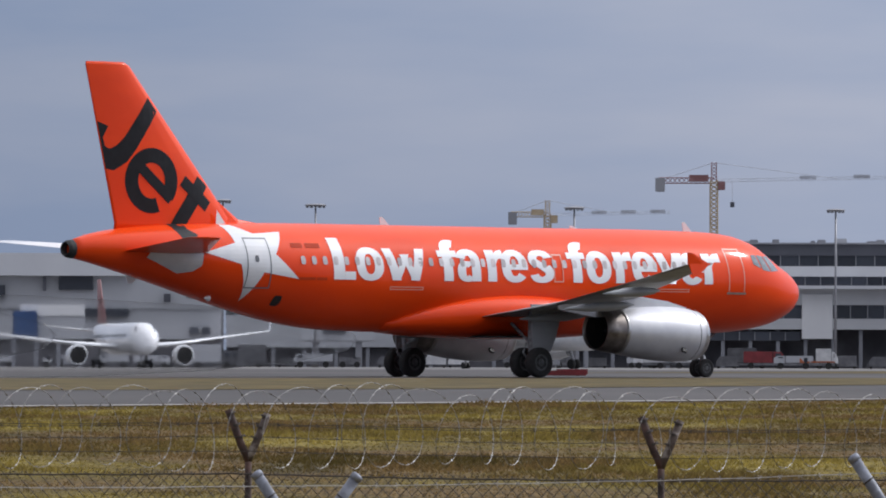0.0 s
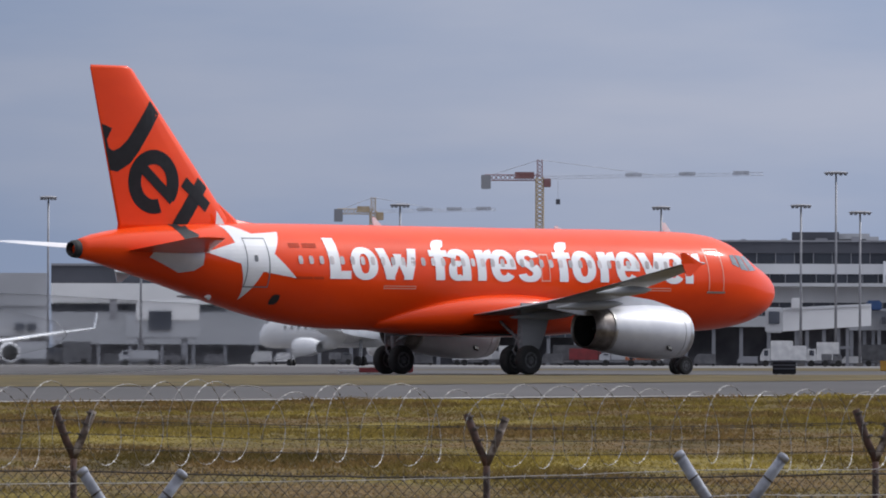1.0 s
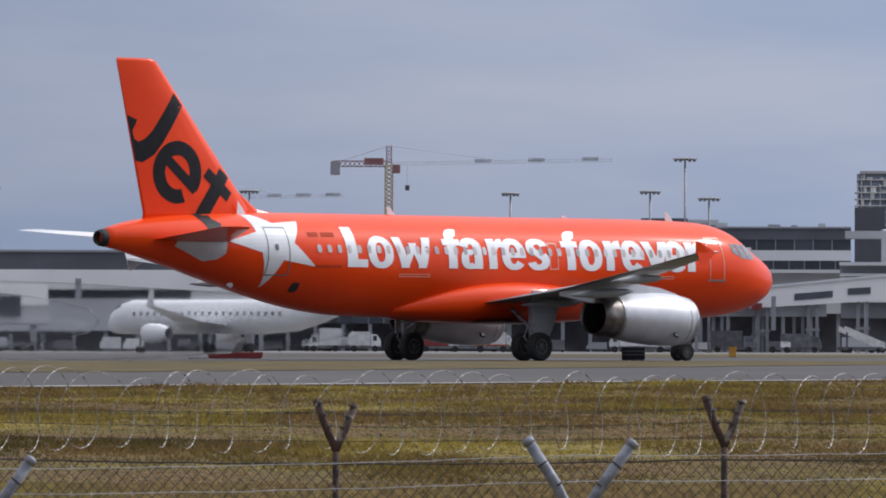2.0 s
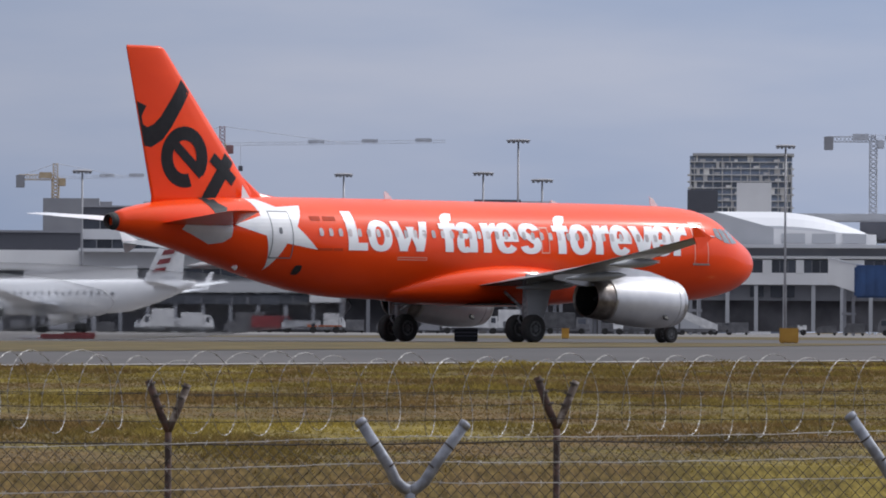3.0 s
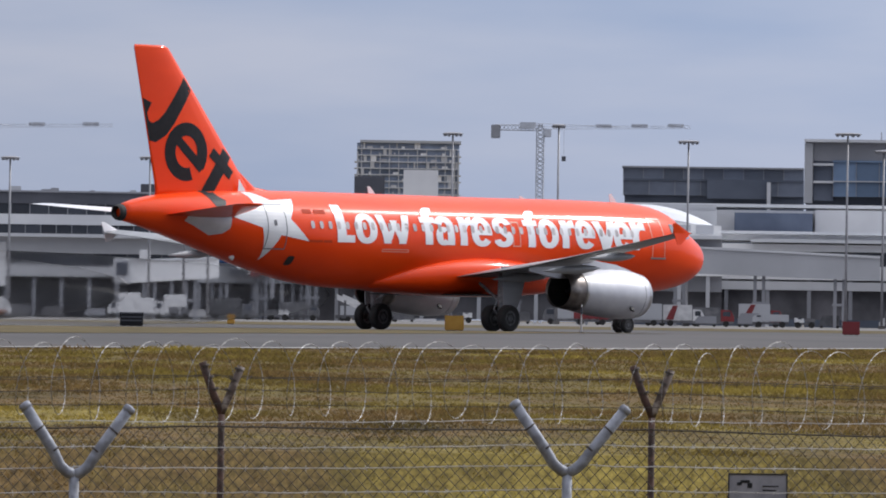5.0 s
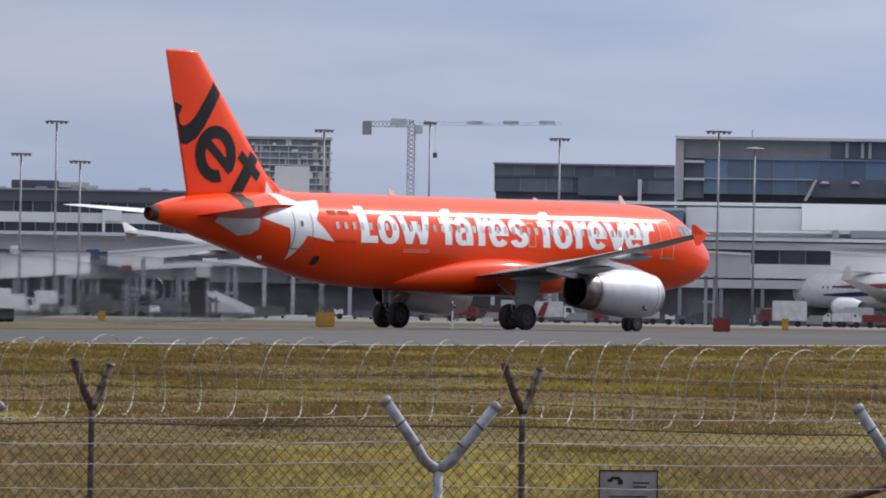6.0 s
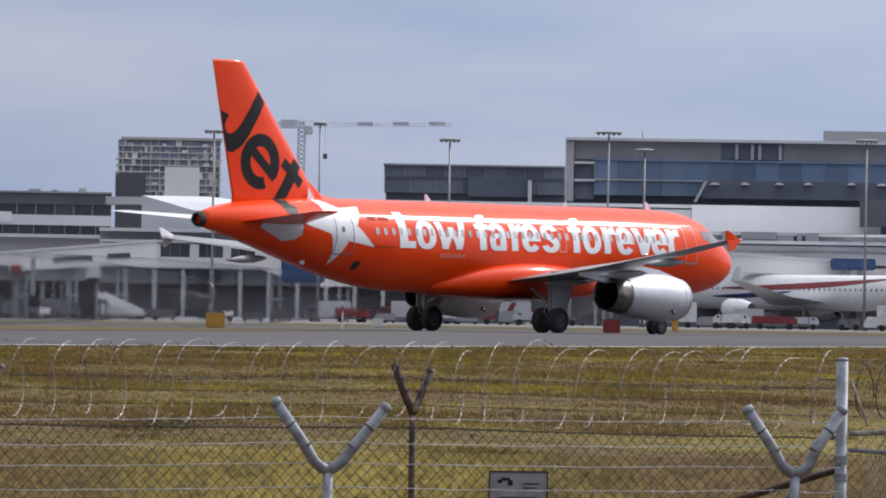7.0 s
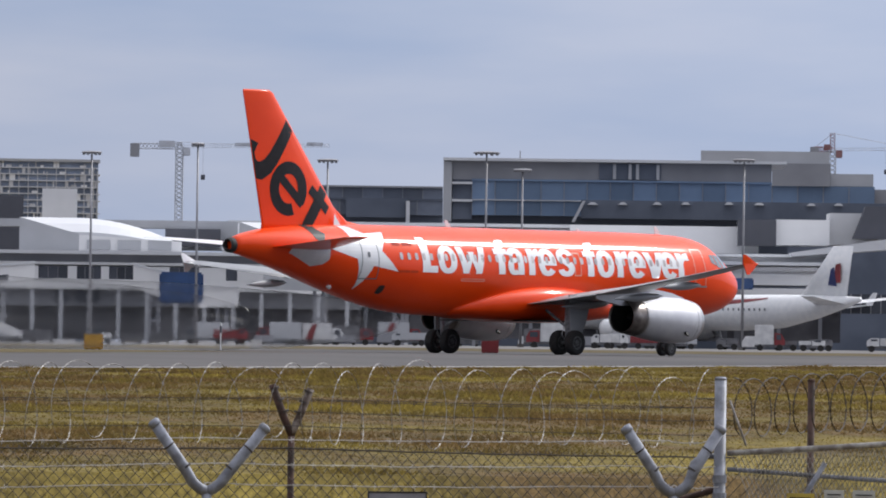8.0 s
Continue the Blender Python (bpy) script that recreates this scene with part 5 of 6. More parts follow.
def terminal_long():
    b = thing("terminal_long", "grey terminal concourse with sloping bridges and roof plant", "terminal", spot(10.9, 1100))
    slab(b, "roof_edge", ROOF_PALE, (-55.67, 19.53, 43.36, 20.07), 26, 12)
    slab(b, "upper_wall", BLUE_CLADDING, (-31.64, 15.10, -19.01, 18.52), 18, 14, "dark blue clad plant screen")
    slab(b, "upper_wall", WALL_PALE, (-55.60, 14.79, -18.66, 19.03), 24, 14)
    slab(b, "upper_wall", WALL_PALE, (-18.59, 15.24, 0.08, 19.12), 20, 14)
    slab(b, "upper_wall", WALL_WHITE, (0.14, 15.64, 30.81, 19.96), 19, 14, "pale clad plant screen")
    slab(b, "upper_wall", WALL_WHITE, (33.49, 17.04, 42.17, 21.18), 16, 14)
    slab(b, "upper_wall", WALL_DARK, (27.37, 16.85, 33.53, 21.09), 15, 4, "dark stair box")
    slab(b, "upper_wall", WALL_PALE, (42.22, 17.23, 62.40, 22.36), 18, 14)
    slab(b, "deck_edge", ROOF_PALE, (-55.59, 14.93, 43.44, 15.38), 4, 28, "white deck edge")
    slab(b, "deck_wall", WALL_WHITE, (-55.57, 13.85, 43.44, 14.93), 6, 20)
    slab(b, "deck_edge", ROOF_PALE, (-28.48, 13.53, 43.46, 14.07), -2, 28)
    slab(b, "wall", WALL_WHITE, (-55.54, 12.14, 43.47, 13.31), 0, 20)
    window_row(b, (-28.42, 9.79, 5.05, 12.05), 4.2)
    slab(b, "wall", WALL_WHITE, (5.08, 10.38, 43.49, 12.63), 0, 20)
    slab(b, "wall", WALL_PALE, (-55.51, 9.30, -28.46, 11.56), 0, 20)
    slab(b, "wall", WALL_WHITE, (-55.47, 7.64, 43.52, 9.89), 0, 20)
    window_row(b, (41.91, 6.06, 62.57, 9.12), 1.6, -1, 8)
    slab(b, "wall", WALL_PALE, (-55.45, 5.97, 5.84, 7.33), 0, 20)
    slab(b, "undercroft", SHADE, (-55.36, 1.33, 43.56, 7.64), 2, 14, "set-back ground floor, its shade painted dark")
    columns(b, (-55.36, 1.33, 43.56, 7.64), 15, WALL_MID, 0.6, 0.2)
    for r in ((5.02, 14.13, 6.17, 15.48), (7.99, 14.21, 13.81, 15.47), (13.84, 13.56, 16.52, 15.00), (16.98, 13.96, 17.86, 15.22), (18.33, 13.81, 20.55, 15.43)):
        part("roof_plant", boxes((r[0], 2, r[1], r[2], 5, r[3]), bevel=0.15), WALL_MID, b, "grey roof plant box")
    # a roof slope at the far end
    x0, z0, x1, z1 = 35.51, 13.76, 62.46, 17.81
    part("sloping_roof", loft([[(x0, 0, z1 - 2.2), (x1, 0, z1 + 2.0), (x1, 0, z1 - 0.6), (x0, 0, z1 - 2.8)], [(x0, 14, z1 - 2.2), (x1, 14, z1 + 2.0), (x1, 14, z1 - 0.6), (x0, 14, z1 - 2.8)]]), ROOF_PALE, b)
    x0, z0, x1, z1 = 45.81, 18.15, 62.39, 23.38
    part("dark_gable", loft([[(x0, 12, z0), (x1, 12, z0), (x1, 12, z1), (x0 + 2, 12, z1)], [(x0, 17, z0), (x1, 17, z0), (x1, 17, z1), (x0 + 2, 17, z1)]]), WALL_DARK, b)


def jet_bridge(name, label, az, dist, pts, heights, mat, head=None, legs=2):
    """A sloping enclosed walkway on legs, from one end to the other."""
    b = thing(name, label, "jet bridge", spot(az, dist))
    (x0, z0), (x1, z1) = pts
    h0, h1 = heights
    part("tunnel", loft([[(x0, 0, z0), (x0, 3, z0), (x0, 3, z0 - h0), (x0, 0, z0 - h0)], [(x1, -6, z1), (x1, -3, z1), (x1, -3, z1 - h1), (x1, -6, z1 - h1)]]), mat, b)
    part("tunnel_roof", loft([[(x0, -0.3, z0 + 0.35), (x0, 3.3, z0 + 0.35), (x0, 3.3, z0), (x0, -0.3, z0)], [(x1, -6.3, z1 + 0.35), (x1, -2.7, z1 + 0.35), (x1, -2.7, z1), (x1, -6.3, z1)]]), ROOF_PALE, b)
    for k in range(legs):
        q = (k + 0.7) / (legs + 0.2)
        x, y, z = x0 + (x1 - x0) * q, -6 * q + 1, z0 - h0 + (z1 - h1 - z0 + h0) * q
        for s in (-0.65, 0.65):
            part("leg", boxes((x + s - 0.25, y, 0, x + s + 0.25, y + 0.5, z)), WALL_MID, b)
        part("cross_beam", boxes((x - 1.1, y - 0.1, z * 0.45, x + 1.1, y + 0.6, z * 0.45 + 0.4)), WALL_MID, b)
    if head:
        part("head", boxes(head, bevel=0.3), BLUE_PAINT, b, "blue corrugated bridge head")
        for k in range(5):
            x = head[0] + (head[3] - head[0]) * (k + 0.5) / 5
            part("head_rib", boxes((x - 0.08, head[1] - 0.15, head[2] + 0.3, x + 0.08, head[1], head[5] - 0.3)), BLUE_PAINT, b)
    return b


def bridges():
    b = jet_bridge("jet_bridge", "grey jet bridge with a sign panel and a blue head", 5.6, 1040, ((5.21, 8.37), (-14.16, 8.33)), (2.9, 2.9), WALL_GREY, None, 3)
    r = -9.23, 6.39, -6.51, 7.41
    for k, (a, c) in enumerate(((0.0, 0.22), (0.27, 0.48), (0.53, 0.74), (0.79, 1.0))):
        part("sign_bar", boxes((r[0] + (r[2] - r[0]) * a, -7.0, r[1], r[0] + (r[2] - r[0]) * c, -6.4 + 1.2, r[3])), WALL_DARK, b)
    r = -6.00, 6.39, -4.47, 7.41
    part("sign_emblem", boxes((r[0], -7.0, r[1], r[2], -5, r[3])), RED_PAINT, b)
    r = -11.44, 8.42, -9.23, 9.87
    part("head", boxes((r[0], -8, r[1], r[2], -4, r[3]), bevel=0.2), BLUE_PAINT, b, "blue box on the bridge")
    r = -3.10, 3.33, -2.43, 8.44
    part("bridge_post", boxes((r[0], -8, r[1], r[2], -7, r[3])), WALL_MID, b)
    r = -4.41, 5.69, 2.16, 10.54
    jet_bridge("jet_bridge", "white jet bridge with a large blue head on legs", 7.75, 1040, ((-8.41, 11.55), (-2.94, 10.26)), (3.6, 4.2), WALL_WHITE, (r[0], -10, r[1], r[2], -5, r[3]), 1)
    b = jet_bridge("jet_bridge", "pale jet bridge end with a faint sign panel", 8.0, 1045, ((-3.04, 7.89), (2.95, 8.23)), (2.7, 2.9), WALL_WHITE, None, 1)
    b = jet_bridge("jet_bridge", "long white sloping jet bridge beside the vaulted terminal", 6.2, 1040, ((4.93, 11.69), (-18.96, 9.32)), (3.6, 2.8), WALL_WHITE, None, 3)
    for xa, xb, za, zb in ((-10.5, -4.75, 8.85, 9.35), (-2.5, 0.93, 9.7, 9.9)):
        part("slot_window", loft([[(x, -6 * (4.93 - x) / 23.89 + o, z) for o, z in ((-0.12, zt), (0.1, zt), (0.1, zt - 1.0), (-0.12, zt - 1.0))] for x, zt in ((xa, za), (xb, zb))]), GLASS, b, "dark slot window")
    jet_bridge("jet_bridge", "long grey sloping jet bridge with dark underside", 9.3, 1050, ((-17.08, 12.26), (21.72, 10.68)), (3.9, 3.4), WALL_GREY, None, 3)
    jet_bridge("jet_bridge", "pale jet bridge with a blue head by the parked airliner", 11.3, 1096, ((17.82, 10.63), (-2.79, 11.73)), (2.4, 2.6), WALL_WHITE, None, 1)
    b = jet_bridge("jet_bridge", "white jet bridge with a grey cab before the concourse", 4.75, 1015, ((4.5, 8.9), (-8.5, 8.2)), (2.9, 3.1), WALL_WHITE, None, 2)
    part("cab", boxes((-11.0, -7.5, 4.9, -8.4, -3.5, 8.6), bevel=0.2), WALL_PALE, b, "pale grey rounded cab")
    part("cab_window", boxes((-10.5, -7.8, 6.2, -8.9, -7.5, 8.0)), GLASS, b)
    part("roof_unit", boxes((-7.2, -6.5, 8.4, -5.6, -4, 10.0), bevel=0.15), WALL_WHITE, b)
    jet_bridge("jet_bridge", "white sloping jet bridge beyond the parked airliner", 1.05, 975, ((-7.5, 8.0), (8.5, 9.0)), (2.4, 2.8), WALL_WHITE, None, 1)
    r = 1.29, 9.58, 8.39, 11.37
    b = thing("bridge_cab", "blue bridge cab behind the parked airliner", "jet bridge", spot(12.0, 1092))
    part("cab", boxes((r[0], 0, r[1], r[2], 4, r[3]), bevel=0.2), BLUE_PAINT, b)
    for x in (r[0] + 2, r[2] - 3):
        part("leg", boxes((x, 1, 0, x + 1, 2, r[1])), WALL_MID, b)
    r = -9.98, 4.03, -6.40, 7.96
    b = thing("jet_bridge", "white jet bridge with a blue head before the annex", "jet bridge", spot(-3.0, 1000))
    part("head", boxes((r[0], 0, r[1], r[2], 4, r[3]), bevel=0.2), BLUE_PAINT, b, "blue bridge head")
    r = -8.85, 7.32, 0.46, 8.87
    part("tunnel", boxes((r[0], 1, r[1], r[2], 4, r[3])), WALL_WHITE, b)
    r = -6.38, 4.05, 0.47, 7.32
    part("tunnel_wall", boxes((r[0], 1.2, r[1], r[2], 4, r[3])), WALL_GREY, b)
    for q in (0.05, 0.35, 0.65, 0.95):
        x = r[0] - 4 + (r[2] - r[0] + 4) * q
        part("leg", boxes((x - 0.3, 1.5, 0, x + 0.3, 2.2, r[1])), WALL_MID, b)
    r = -3.72, 6.58, 5.97, 9.87
    b = thing("jet_bridge", "white jet bridge cab with a dark window", "jet bridge", spot(-0.9, 1060))
    part("cab", boxes((r[0], 0, r[1], r[2], 5, r[3]), bevel=0.2), WALL_WHITE, b)
    w = -1.73, 5.27, 1.73, 8.05
    part("window", boxes((w[0], -0.3, w[1], w[2], 0, w[3])), GLASS, b)
    r = -5.45, 3.97, 6.24, 7.27
    part("lower_cab", boxes((r[0], 0.3, r[1], r[2], 5, r[3]), bevel=0.2), WALL_GREY, b)
    for x in (r[0] + 2, r[2] - 3):
        part("leg", boxes((x, 1, 0, x + 1, 2, r[1])), WALL_MID, b)


def office_block():
    b = thing("office_block", "wide blue-glass office block behind the terminal", "building", spot(11.2, 1350))
    slab(b, "base", OFFICE_DARK, (-31.46, 0.00, 35.83, 25.73), 4, 30)
    slab(b, "roof_edge", ROOF_PALE, (-31.77, 36.25, 35.36, 36.80), -1.5, 34, "thin pale roof edge")
    slab(b, "upper_wall", WALL_MID, (-30.06, 32.59, 32.50, 36.24), 0.5, 30, "dull grey top storey")
    r = -1.29, 32.96, 10.84, 35.95
    part("recess", boxes((r[0], 0.2, r[1], r[2], 0.5, r[3])), OFFICE_DARK, b)
    for q in (0.25, 0.5, 0.62, 0.95):
        x = r[0] + (r[2] - r[0]) * q
        part("fin", boxes((x - 0.3, -0.3, r[1], x + 0.3, 0.2, r[3])), WALL_GREY, b)
    window_row(b, (-26.13, 28.74, 32.55, 32.39), 4.6, 0.2, 20, GLASS_BLUE, 0.12)
    slab(b, "floor_band", GLASS_BLUE, (-26.18, 32.39, 32.54, 32.72), -0.2, 4)
    slab(b, "floor_band", WALL_GREY, (-26.13, 28.52, 32.59, 28.74), -0.2, 4)
    window_row(b, (-26.09, 25.64, 32.60, 28.52), 4.6, 0.2, 20, GLASS_BLUE, 0.12)
    slab(b, "end_wall", WALL_GREY, (-31.73, 24.32, -30.11, 36.05), -0.5, 30, "pale end wall")
    slab(b, "end_bay", OFFICE_DARK, (-29.96, 24.80, -26.12, 35.53), 0.8, 24)
    for y in (0, 1):
        slab(b, "shelf", ROOF_PALE, ((-30.05, 31.66, -26.07, 32.10), (-30.01, 28.23, -26.03, 28.67))[y], -0.5, 6)
    # the low dark front with small pale canopies
    slab(b, "front_wing", OFFICE_DARK, (-4.72, 25.06, 58.44, 28.60), -12, 14, "dark front wing")
    for r in ((-3.43, 27.67, -1.45, 28.11), (2.54, 27.74, 4.30, 28.19), (9.17, 27.83, 10.94, 28.27), (14.70, 27.90, 16.47, 28.34), (23.10, 28.01, 24.87, 28.45), (28.85, 27.97, 30.83, 28.41), (39.02, 27.99, 40.78, 28.43), (44.32, 28.06, 46.08, 28.50)):
        part("canopy", loft([[(r[0], -13.5, r[1]), (r[2], -13.5, r[1]), (r[2] - 0.5, -13.5, r[3]), (r[0] + 0.5, -13.5, r[3])], [(r[0], -12, r[1]), (r[2], -12, r[1]), (r[2] - 0.5, -12, r[3]), (r[0] + 0.5, -12, r[3])]]), ROOF_PALE, b)
    x0, z0, x1, z1 = -6.49, 24.31, -4.11, 28.41
    part("raking_strut", loft([[(x0, -12.6, z0), (x0 + 0.6, -12.6, z0), (x1 + 0.3, -12.6, z1), (x1 - 0.3, -12.6, z1)], [(x0, -12, z0), (x0 + 0.6, -12, z0), (x1 + 0.3, -12, z1), (x1 - 0.3, -12, z1)]]), WALL_GREY, b)
    slab(b, "flagpole", MAST, (-16.94, 36.45, -16.74, 38.45), 5, 0.3)
    c = thing("rear_office_block", "grey stepped office block behind the glass one", "building", spot(12.6, 1500))
    slab(c, "tower", WALL_GREY, (-16.00, 39.14, 11.93, 43.08), 0, 20)
    slab(c, "tower", WALL_MID, (-0.48, 35.55, 12.21, 40.47), -1, 20)
    slab(c, "wing", WALL_GREY, (12.27, 35.69, 21.55, 38.39), 2, 20)
    window_row(c, (-0.43, 31.68, 21.83, 35.61), 5, 0.3, 20, GLASS_BLUE)
    slab(c, "base", OFFICE_DARK, (-0.22, 0.00, 40.49, 31.80), 3, 20)
    slab(c, "wing", WALL_MID, (21.64, 31.56, 40.45, 35.12), 4, 20)
    d = thing("dark_office_block", "long dark glazed office block in the distance", "building", spot(9.0, 1480))
    slab(d, "base", OFFICE_DARK, (-16.46, 0.00, 22.02, 27.98), 2, 24)
    slab(d, "roof_edge", WALL_MID, (-17.02, 33.67, 21.94, 34.04), -0.5, 26)
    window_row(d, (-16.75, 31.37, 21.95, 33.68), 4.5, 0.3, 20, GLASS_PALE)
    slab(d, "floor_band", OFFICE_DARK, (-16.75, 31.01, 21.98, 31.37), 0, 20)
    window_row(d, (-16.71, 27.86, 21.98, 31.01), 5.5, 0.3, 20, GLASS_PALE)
    slab(d, "dark_wing", OFFICE_DARK, (1.23, 27.19, 14.24, 31.31), -4, 6, "darker projecting wing")
    part("end_post", boxes((14.02, -5, 0, 14.82, -4, 30.78)), ROOF_PALE, d)


def apartment_tower():
    b = thing("apartment_tower", "pale apartment tower with recessed dark balconies", "building", spot(6.55, 2400))
    r = -17.36, 42.91, 18.26, 62.58
    x0, x1, z1, z0 = r[0], r[2], r[3], 0.0
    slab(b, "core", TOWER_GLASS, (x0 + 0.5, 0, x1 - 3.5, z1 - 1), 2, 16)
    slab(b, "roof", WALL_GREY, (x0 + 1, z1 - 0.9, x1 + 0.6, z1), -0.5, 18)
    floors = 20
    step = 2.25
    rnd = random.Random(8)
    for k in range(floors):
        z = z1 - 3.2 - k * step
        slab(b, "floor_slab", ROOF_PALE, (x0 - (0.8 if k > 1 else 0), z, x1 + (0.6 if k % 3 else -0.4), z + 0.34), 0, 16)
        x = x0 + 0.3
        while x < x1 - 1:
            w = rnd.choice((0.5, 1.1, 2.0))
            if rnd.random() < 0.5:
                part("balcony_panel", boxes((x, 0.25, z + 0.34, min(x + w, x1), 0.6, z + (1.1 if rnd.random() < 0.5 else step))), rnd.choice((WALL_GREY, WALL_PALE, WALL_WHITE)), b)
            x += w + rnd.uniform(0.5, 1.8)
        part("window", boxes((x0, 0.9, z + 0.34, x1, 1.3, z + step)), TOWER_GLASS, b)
    for k in range(11):
        x = x0 + (x1 - x0) * (k + 0.5) / 11
        part("fin", boxes((x - 0.14, -0.12, 16, x + 0.14, 0.3, z1 - 1.5 - (k % 3) * 1.6)), WALL_PALE, b)
    for q in (0.0, 0.985):
        part("pier", boxes((x0 + (x1 - x0) * q, -0.2, 0, x0 + (x1 - x0) * q + 0.5, 1.4, z1 - 4)), WALL_GREY, b)
    c = thing("lift_block", "plain pale concrete block before the tower", "building", spot(6.7, 1550))
    slab(c, "wall", WALL_WHITE, (-4.73, 0.00, 3.09, 34.01), 0, 12)
    d = thing("dark_block", "black clad building at the foot of the tower", "building", spot(6.2, 1600))
    slab(d, "wall", WALL_DARK, (-2.32, 0.00, 4.72, 33.43), 0, 12)
    e = thing("dark_block", "dark construction block with a flat top", "building", spot(1.8, 1500))
    slab(e, "wall", WALL_MID, (-27.08, 0.00, -14.85, 28.70), 0, 14)
    f = thing("brown_block", "distant brown apartment block with floor bands", "building", spot(1.2, 1600))
    r = -9.91, 24.62, 3.88, 29.85
    slab(f, "wall", WALL_MID, (r[0], 0, r[2], r[3]), 0, 14)
    for k in range(4):
        slab(f, "floor_band", ROOF_PALE, (r[0] - 0.5, r[3] - 1.5 - k * 3.2, r[2] + 0.5, r[3] - 1.0 - k * 3.2), -0.6, 2)


def lattice(b, name, p, q, w, mat, bays, bold=0.075):
    """A four-chord lattice boom between two points, bars crossing in every bay."""
    p, q = Vector(p), Vector(q)
    d = (q - p).normalized()
    a = d.cross(Vector((0, 1, 0))).normalized() * w / 2
    c = Vector((0, 1, 0)) * w / 2
    bm = bmesh.new()
    r = w * bold
    for s, u in ((1, 1), (1, -1), (-1, 1), (-1, -1)):
        put_tube(bm, [p + a * s + c * u, q + a * s + c * u], r, 4)
    for k in range(bays):
        e, f = p + (q - p) * k / bays, p + (q - p) * (k + 1) / bays
        for u in (1, -1):
            put_tube(bm, [e + a + c * u, f - a + c * u], r * 0.8, 3)
            put_tube(bm, [e - a + c * u, f + a + c * u], r * 0.8, 3)
    return part(name, bm, mat, b)


def tower_crane(label, az, dist, x, top, jib, left, right, mast_mat, jib_mat, hook=None):
    """Mast up to the jib, counterweights at one end, tie bars to the peak."""
    b = thing("tower_crane", label, "tower crane", spot(az, dist))
    lattice(b, "mast", (0, 0, 0), (0, 0, jib), 1.7, mast_mat, 44, 0.11)
    lattice(b, "peak", (0, 0, jib), (0, 0, top), 1.2, jib_mat, 5)
    lattice(b, "counter_jib", (0, 0, jib), (left, 0, jib), 1.3, jib_mat, 12)
    lattice(b, "jib", (0, 0, jib), (right, 0, jib + abs(right) * 0.02), 0.7, CRANE_PALE, 40, 0.045)
    for q in (0.42, 0.66, 0.9):
        x = right * q
        part("jib_panel", boxes((x - 1.9, -0.3, jib + x * 0.02 - 0.1, x + 1.9, -0.2, jib + x * 0.02 + 0.75)), CRANE_PALE, b, "pale panel on the jib")
    part("counterweight", boxes((left - 0.8, -1, jib - 2.6, left + 1.4, 1, jib + 0.6), bevel=0.1), WALL_MID, b, "grey counterweight blocks")
    part("machinery", boxes((left * 0.45, -1, jib - 0.2, left * 0.1, 1, jib + 1.3)), jib_mat, b)
    part("cab", boxes((0.9, -1.2, jib - 2.2, 2.6, 0.8, jib - 0.2), bevel=0.15), jib_mat, b)
    for e in (left * 0.9, right * 0.55):
        part("tie_bar", tube([(0, 0, top), (e, 0, jib + 0.5)], 0.07, 4), CRANE_PALE, b)
    if hook:
        part("hoist_rope", tube([(hook[0], 0, jib), (hook[0], 0, hook[1])], 0.05, 4), CRANE_PALE, b)
        part("hook_block", boxes((hook[0] - 0.5, -0.4, hook[1] - 1.2, hook[0] + 0.5, 0.4, hook[1])), WALL_DARK, b)


def cranes():
    tower_crane("tower crane with a rust-red slewing top and grey counterweights", 2.25, 1600, 0, 47.50, 43.31, -12.78, 51.86, CRANE_YELLOW, CRANE_RED, (4.26, 38.33))
    tower_crane("yellow tower crane far behind the terminal", 0.868, 1750, 0, 42.21, 38.62, -9.17, 31.12, CRANE_YELLOW, CRANE_YELLOW)
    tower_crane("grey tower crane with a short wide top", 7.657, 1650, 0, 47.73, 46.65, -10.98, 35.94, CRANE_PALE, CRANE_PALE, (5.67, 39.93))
    tower_crane("distant red and white tower crane", 13.08, 1800, 0, 56.52, 52.24, -5, 38, CRANE_PALE, CRANE_RED, (14, 47.16))


def light_mast(az, dist, top, wide, thick=0.22):
    b = thing("light_mast", "tall grey apron light mast with a flat lamp ring", "light mast", spot(az, dist), "apron light masts")
    part("pole", tube([(0, 0, 0), (0, 0, top * 0.5), (0, 0, top)], [thick, thick * 0.8, thick * 0.6], 10), MAST, b, smooth=True)
    part("lamp_ring", lathe([(top - 0.25, 0.2), (top - 0.2, wide * 0.9), (top, wide), (top + 0.12, wide * 0.8), (top + 0.2, 0.2)], 14, "z"), MAST, b)
    for k in range(6):
        a = k * math.tau / 6
        part("lamp", boxes((wide * 0.75 * math.cos(a) - 0.25, wide * 0.75 * math.sin(a) - 0.25, top - 0.42, wide * 0.75 * math.cos(a) + 0.25, wide * 0.75 * math.sin(a) + 0.25, top - 0.2), bevel=0.08), WALL_MID, b)
    part("base", boxes((-0.5, -0.5, 0, 0.5, 0.5, 0.5), bevel=0.06), CONCRETE, b)


def masts():
    for az, top, wide in ((-1.83, 24.19, 1.3), (-1.06, 23.58, 1.6), (1.09, 23.28, 1.5), (3.26, 23.02, 1.4), (4.42, 23.33, 1.6), (4.71, 28.09, 1.8), (4.91, 22.36, 1.7)):
        light_mast(az, 1000, top, wide)
    for az, top, wide in ((6.93, 27.48, 1.5), (7.81, 28.89, 1.0), (8.89, 26.80, 1.6), (10.21, 28.19, 2.0), (10.51, 25.73, 1.4), (12.35, 27.58, 1.7)):
        light_mast(az, 1000, top, wide)


# ---- parked aircraft ----


